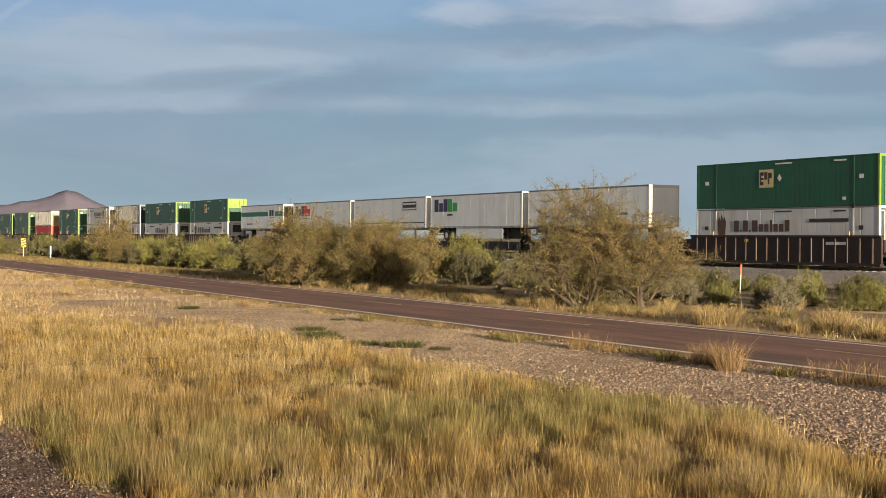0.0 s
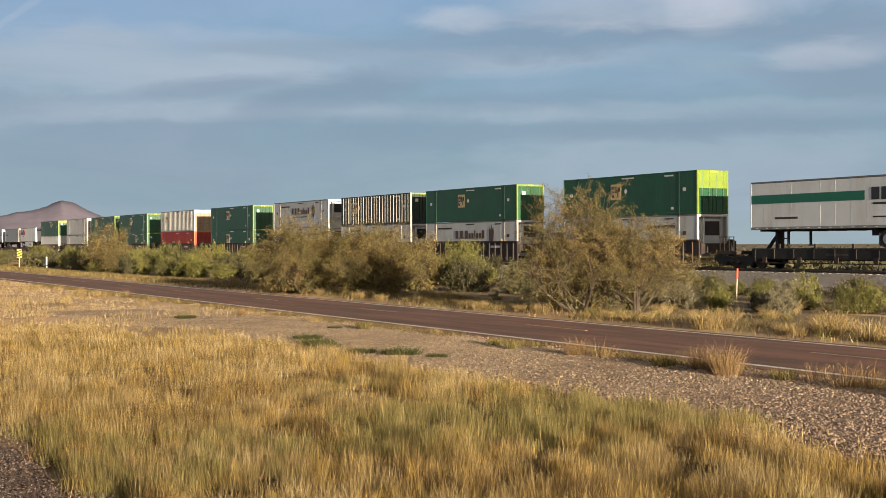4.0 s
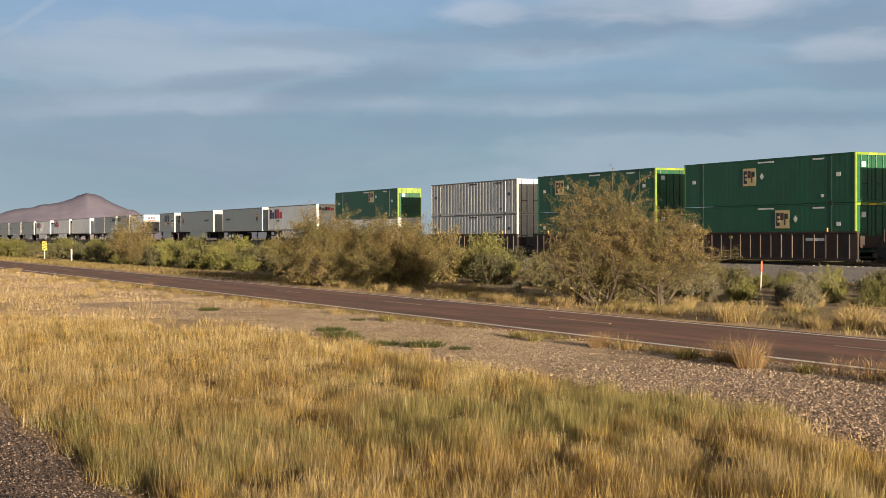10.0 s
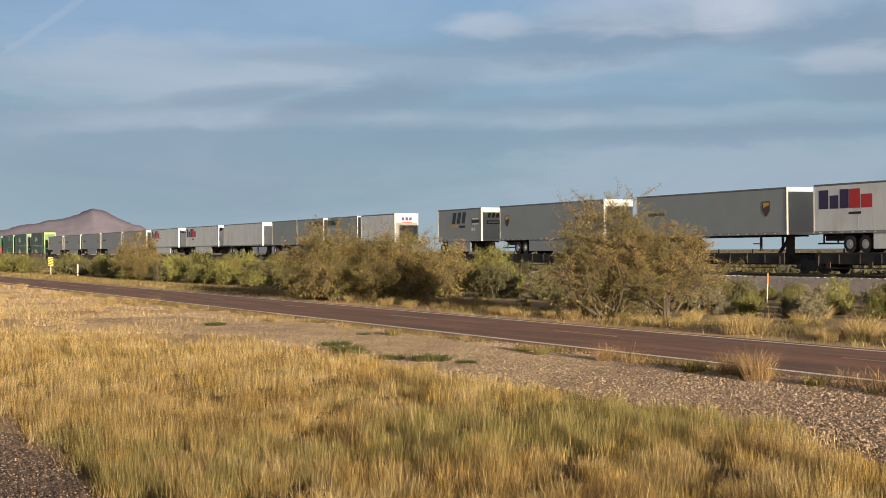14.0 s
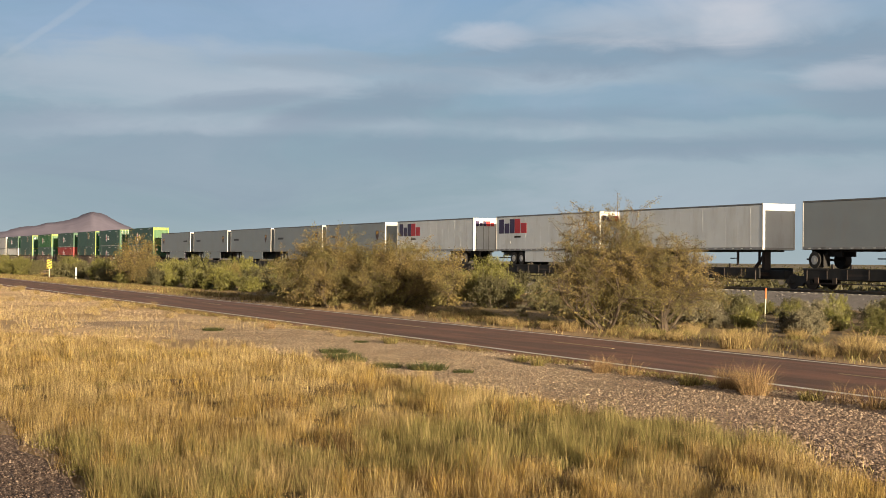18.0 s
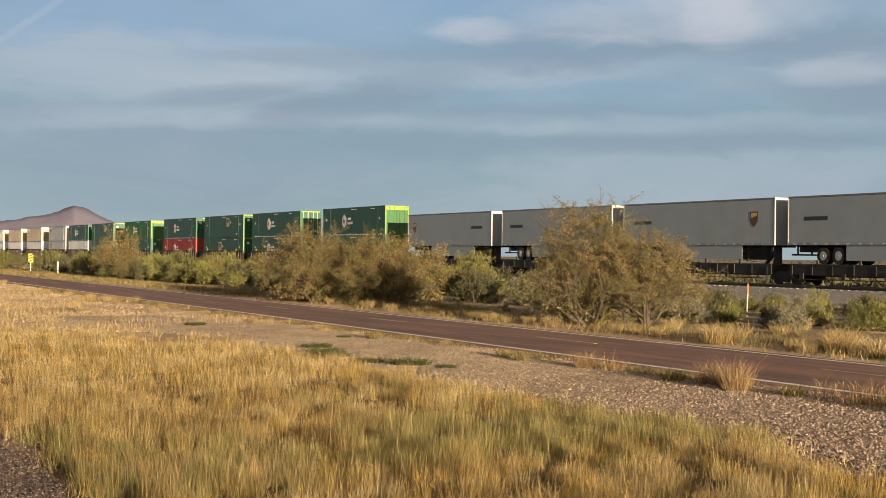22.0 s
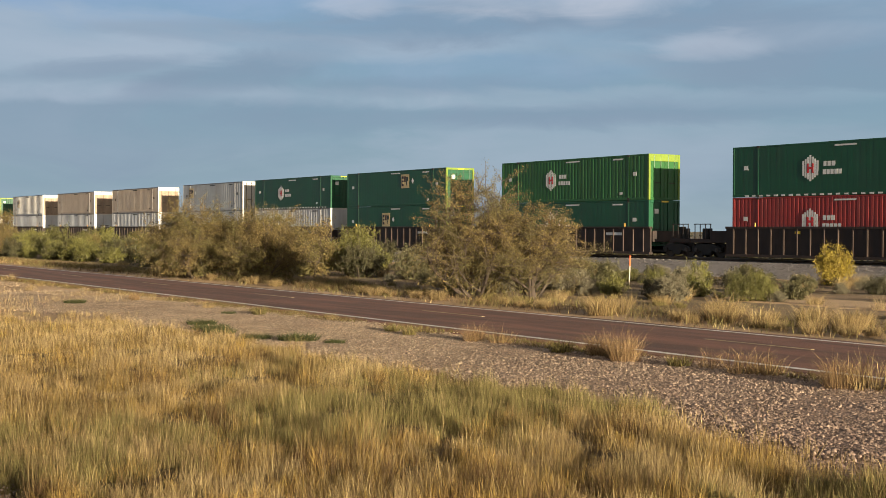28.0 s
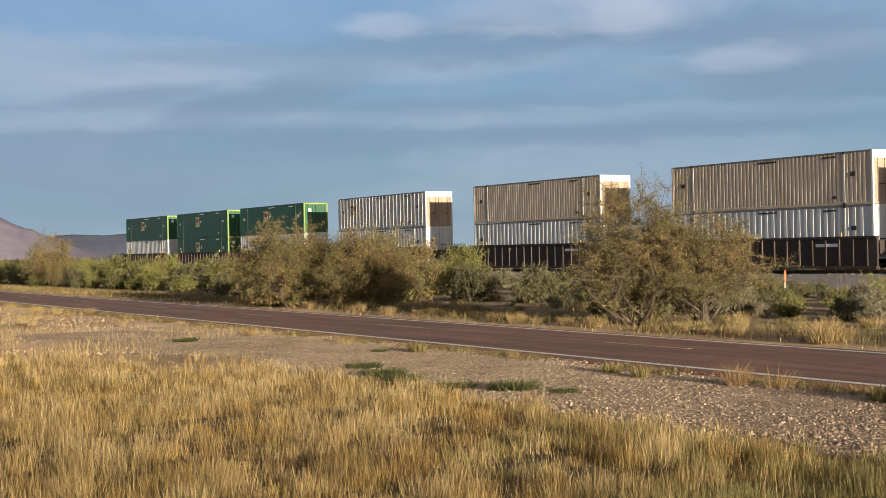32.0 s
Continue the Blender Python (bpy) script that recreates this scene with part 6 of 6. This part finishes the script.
def build_shrubs():
    mesquite = "large thorny mesquite shrub with thin brownish olive leaves"
    w, tips = grow(4.7, 6.4, 10, 12, 9, 3, low=0.03, thick=0.07, spread=0.75)
    w2, tips2 = grow(3.5, 6.0, 8, 11, 9, 4, low=0.03, thick=0.06, spread=0.75)
    k = len(w.v)
    w.v += [(x + 2.0, y + 0.5, z) for x, y, z in w2.v]
    w.f += [tuple(i + k for i in f) for f in w2.f]
    tips += [(x + 2.0, y + 0.5, z) for x, y, z in tips2]
    make_shrub("mesquite", mesquite, "shrub", w, tips, "leaf_mesquite", 17, (0.070, 0.070, 0.064), 0.0225, 31, core=2000).matrix_basis = pose(-41.5, 27.6, 0, 0, 0, 25)
    w, tips = grow(3.8, 7.4, 11, 11, 8, 5, low=0.05, thick=0.06)
    a = make_shrub("mesquite", "broad mesquite shrub with dense brownish olive leaves by the road", "shrub", w, tips, "leaf_mesquite", 18, (0.095, 0.095, 0.085), 0.031, 32, core=3000)
    a.matrix_basis = pose(-65.6, 26.4, 0, 0, 0, 70)
    w, tips = grow(3.4, 6.6, 10, 10, 8, 8, low=0.04, thick=0.055)
    b = make_shrub("mesquite", "rounded brownish olive mesquite shrub beside a larger one", "shrub", w, tips, "leaf_mesquite", 18, (0.095, 0.095, 0.085), 0.031, 33, core=3000)
    b.matrix_basis = pose(-61.9, 28.6, 0, 0, 0, 10)
    w, tips = grow(3.1, 4.4, 8, 7, 6, 9, low=0.08, thick=0.04)
    c = make_shrub("mesquite", "thin half-bare mesquite shrub with sparse leaves", "shrub", w, tips, "leaf_mesquite", 6, (0.14, 0.14, 0.12), 0.042, 34, core=700)
    c.matrix_basis = pose(-63.3, 32.0, 0, 0, 0, 0)
    copy_thing(c, pose(-127, 31.6, 0, 0, 0, 80) @ Matrix.Scale(1.5, 4))
    copy_thing(c, pose(-121, 30.8, 0, 0, 0, 30) @ Matrix.Scale(0.8, 4))
    copy_thing(c, pose(-146, 36, 0, 0, 0, 200) @ Matrix.Scale(1.05, 4))
    copy_thing(c, pose(-153, 39, 0, 0, 0, 120) @ Matrix.Scale(1.1, 4))
    copy_thing(c, pose(-112, 36, 0, 0, 0, 50) @ Matrix.Scale(0.7, 4))
    creo, olive, sage, far_creo, far_olive = [], [], [], [], []
    for s in range(5):
        far = s > 2
        size = (8, 4, 3) if far else (10, 5, 4)
        per, leaf = (5, 0.076) if far else (9, 0.047)
        w, tips = grow(2.0, 3.4, *size, 40 + s, far, low=0.12, thick=0.022, fork=0.8)
        (far_creo if far else creo).append(make_shrub("creosote_bush", "bright yellow-green creosote bush on dry soil", "bush", w, tips, "leaf_creosote", per, (0.09, 0.09, 0.11), leaf, 50 + s, "bushes along the track", rise=1.3, slim=0.3))
        w, tips = grow(1.6, 3.1, *size, 60 + s, far, low=0.10, thick=0.02, fork=0.8)
        (far_olive if far else olive).append(make_shrub("desert_bush", "dark olive desert bush on dry soil", "bush", w, tips, "leaf_olive", per, (0.09, 0.09, 0.09), leaf, 70 + s, "bushes along the track", rise=0.8, slim=0.34))
    for s in range(2):
        w, tips = grow(1.5, 2.4, 10, 5, 4, 80 + s, low=0.08, thick=0.018, fork=0.8)
        sage.append(make_shrub("sage_bush", "pale grey-green sagebrush on dry soil", "bush", w, tips, "leaf_sage", 6, (0.09, 0.09, 0.09), 0.046, 90 + s, "bushes along the track", rise=1.0, slim=0.34))
    w, tips = grow(1.9, 2.2, 10, 5, 4, 96, low=0.10, thick=0.018, fork=0.8)
    make_shrub("yellow_bush", "bright yellow flowering brush beside the track", "bush", w, tips, "leaf_yellow", 9, (0.09, 0.09, 0.1), 0.045, 97, "bushes along the track", rise=1.0, slim=0.34).matrix_basis = pose(-42.4, 47.6, 0)
    rnd = random.Random(12)
    spots = [(creo, -62.3, 34.2, 1.2), (olive, -60.6, 33.4, 1.05), (olive, -56.8, 34.4, 1.05), (olive, -55.0, 36.5, 0.9), (sage, -66.5, 33.0, 0.9), (olive, -71.5, 31.5, 1.2),
             (sage, -35.6, 31.8, 0.72), (sage, -36.5, 32.2, 0.6), (creo, -34.4, 33.8, 0.52), (creo, -33.9, 34.3, 0.5), (olive, -38.6, 41.6, 0.8), (olive, -35.6, 42.4, 0.75), (creo, -37.2, 46.8, 0.72), (olive, -31.5, 42.6, 0.75),
             (olive, -43.8, 35.5, 0.78), (olive, -46.4, 36.5, 0.8), (creo, -48.4, 37.6, 0.62), (olive, -50.4, 38.6, 0.75), (sage, -42.6, 33.0, 0.8), (sage, -44.6, 33.4, 0.8), (olive, -52.6, 37.0, 0.8), (creo, -41.5, 38.5, 0.6),
             (olive, -39.8, 39.6, 0.72), (sage, -39.6, 36.0, 0.7), (olive, -42.5, 43.5, 0.7), (olive, -34.0, 45.4, 0.7), (olive, -30.6, 44.4, 0.7), (creo, -33.4, 48.4, 0.8), (sage, -38.4, 45.0, 0.7),
             (olive, -47.6, 44.4, 0.7), (olive, -58.6, 40.0, 0.9), (olive, -64.4, 40.5, 1.05), (olive, -69.0, 37.5, 1.1), (creo, -74.0, 34.0, 0.9), (creo, -78.5, 33.5, 1.0), (olive, -76.0, 31.0, 0.9)]
    for i in range(46):
        spots.append((rnd.choice((far_olive, far_olive, far_creo, sage)), rnd.uniform(-80, -34), rnd.uniform(40, 51.5), rnd.uniform(0.5, 0.75)))
    for i in range(58):
        x = rnd.uniform(-205, -78)
        spots.append((rnd.choice((far_creo, far_olive, far_olive)), x, rnd.uniform(31, 50) + (x + 80) * -0.02, rnd.uniform(0.85, 1.3)))
    for i in range(16):
        spots.append((rnd.choice((far_olive, far_olive, sage)), rnd.uniform(-110, -50), rnd.uniform(39, 50), rnd.uniform(0.7, 1.05)))
    for i in range(56):
        x = -70 - 85 * rnd.random()
        spots.append((rnd.choice((far_creo, far_creo, far_olive)), x, rnd.uniform(30.5, 41), rnd.choice((0.55, 0.7, 0.85, 1.0, 1.2)) * rnd.uniform(0.9, 1.1)))
    for i in range(54):
        x = -158 - 120 * rnd.random()
        spots.append((rnd.choice((far_creo, far_olive, far_olive)), x, rnd.uniform(29.5, 50), rnd.uniform(0.8, 1.35)))
    for i in range(34):
        spots.append((rnd.choice((far_olive, far_olive, sage, far_creo)), rnd.uniform(-58, -33), rnd.uniform(29.2, 38), rnd.uniform(0.28, 0.55)))
    for i in range(26):
        spots.append((rnd.choice((far_olive, far_olive, far_creo)), rnd.uniform(-140, -72), rnd.uniform(30.0, 32.5), rnd.uniform(0.55, 0.95)))
    used = set()
    for kinds, x, y, s in spots:
        k = rnd.choice(kinds)
        if x > -66 and y > 40:
            s *= 0.62
        m = pose(x, y, -0.02, 0, 0, rnd.uniform(0, 360)) @ Matrix.Diagonal((s * rnd.uniform(0.92, 1.1), s, s * rnd.uniform(0.9, 1.08), 1))
        if k.name not in used:
            used.add(k.name)
            k.matrix_basis = m
        else:
            copy_thing(k, m @ Matrix.Diagonal((*(1 / v for v in k.scale), 1)))
    # scrub on the plain behind the track
    rng = np.random.default_rng(99)
    n = 2000
    d = 6 + 900 * rng.random(n) ** 2.2
    x, y = rng.uniform(-1, 0.15, n) * (140 + 3.2 * d) + 20, 62 + d
    size = rng.uniform(0.5, 1.3, n)
    c = np.stack([x, y, size * 0.5], 1)
    v, t = above(leaf_cloud(c, 22, (0.6, 0.6, 0.33), 0.36, rng, 0.8)[0], -0.1)
    tagged(link_mesh("far_scrub", tri_mesh("far_scrub", v, t), "leaf_olive"), "low olive scrub on the plain beyond the track", "scrub", kind="stuff")


def build_roadside():
    m = thing("marker_post", "pale wooden marker post with a bright orange top", "marker post", m=pose(-46.9, 39.45, 0, 0, 2, 55))
    boxpart("post", (-0.024, -0.02, -0.1), (0.024, 0.02, 0.95), "post_pale", m, bevel=0.006)
    boxpart("orange_top", (-0.036, -0.03, 0.92), (0.036, 0.03, 1.38), "post_orange", m, bevel=0.008)
    m = thing("marker_post", "thin yellow marker post among the bushes", "marker post", m=pose(-144, 47.9, 0))
    boxpart("post", (-0.06, -0.05, -0.1), (0.06, 0.05, 1.45), "yellow", m, bevel=0.01)
    boxpart("cap", (-0.075, -0.065, 1.45), (0.075, 0.065, 1.62), "post_pale", m, bevel=0.01)
    m = thing("marker_post", "white marker post beside the far road", "marker post", m=pose(-149, 30.4, 0))
    boxpart("post", (-0.08, -0.07, -0.1), (0.08, 0.07, 1.3), "letter", m, bevel=0.015)
    boxpart("band", (-0.085, -0.075, 0.3), (0.085, 0.075, 0.40), "ink", m)
    s = thing("warning_sign", "yellow roadside sign with black slanting bars", "road sign", m=pose(-160, 29.6, 0, 0, 0, 68))
    boxpart("post", (-0.04, 0.0, -0.1), (0.04, 0.06, 1.3), "post_pale", s)
    boxpart("plate", (-0.28, -0.02, 1.1), (0.28, 0.0, 2.1), "yellow", s, bevel=0.008)
    for k in range(3):
        z = 1.13 + k * 0.30
        part("black_bar", Solid().prism([(-0.26, z), (0.26, z + 0.22), (0.26, z + 0.36), (-0.26, z + 0.14)], "y", -0.026, -0.0205), "ink", s)


build_grass()
build_cover()
build_edge_weeds()
build_stones()
build_tufts()
build_shrubs()
build_roadside()


def travelled(t):
    """How far the train has rolled: steady, then easing off a little."""
    s = 24.11 * t
    if t > 16:
        a = min(t, 26) - 16
        s -= 0.0265 * a * a
    if t > 26:
        s -= 0.53 * (t - 26)
    return s + float(np.interp(t, [23, 28, 30, 32], [0.0, 0.72, 0.66, 0.44]))


def motions():
    times = [0, 4, 8, 12, 16, 18, 20, 22, 24, 26, 28, 30, 32]
    for ob, x, y, z in RIDERS:
        walk(ob, [(t, pose(x + travelled(t), y, z)) for t in times])


motions()
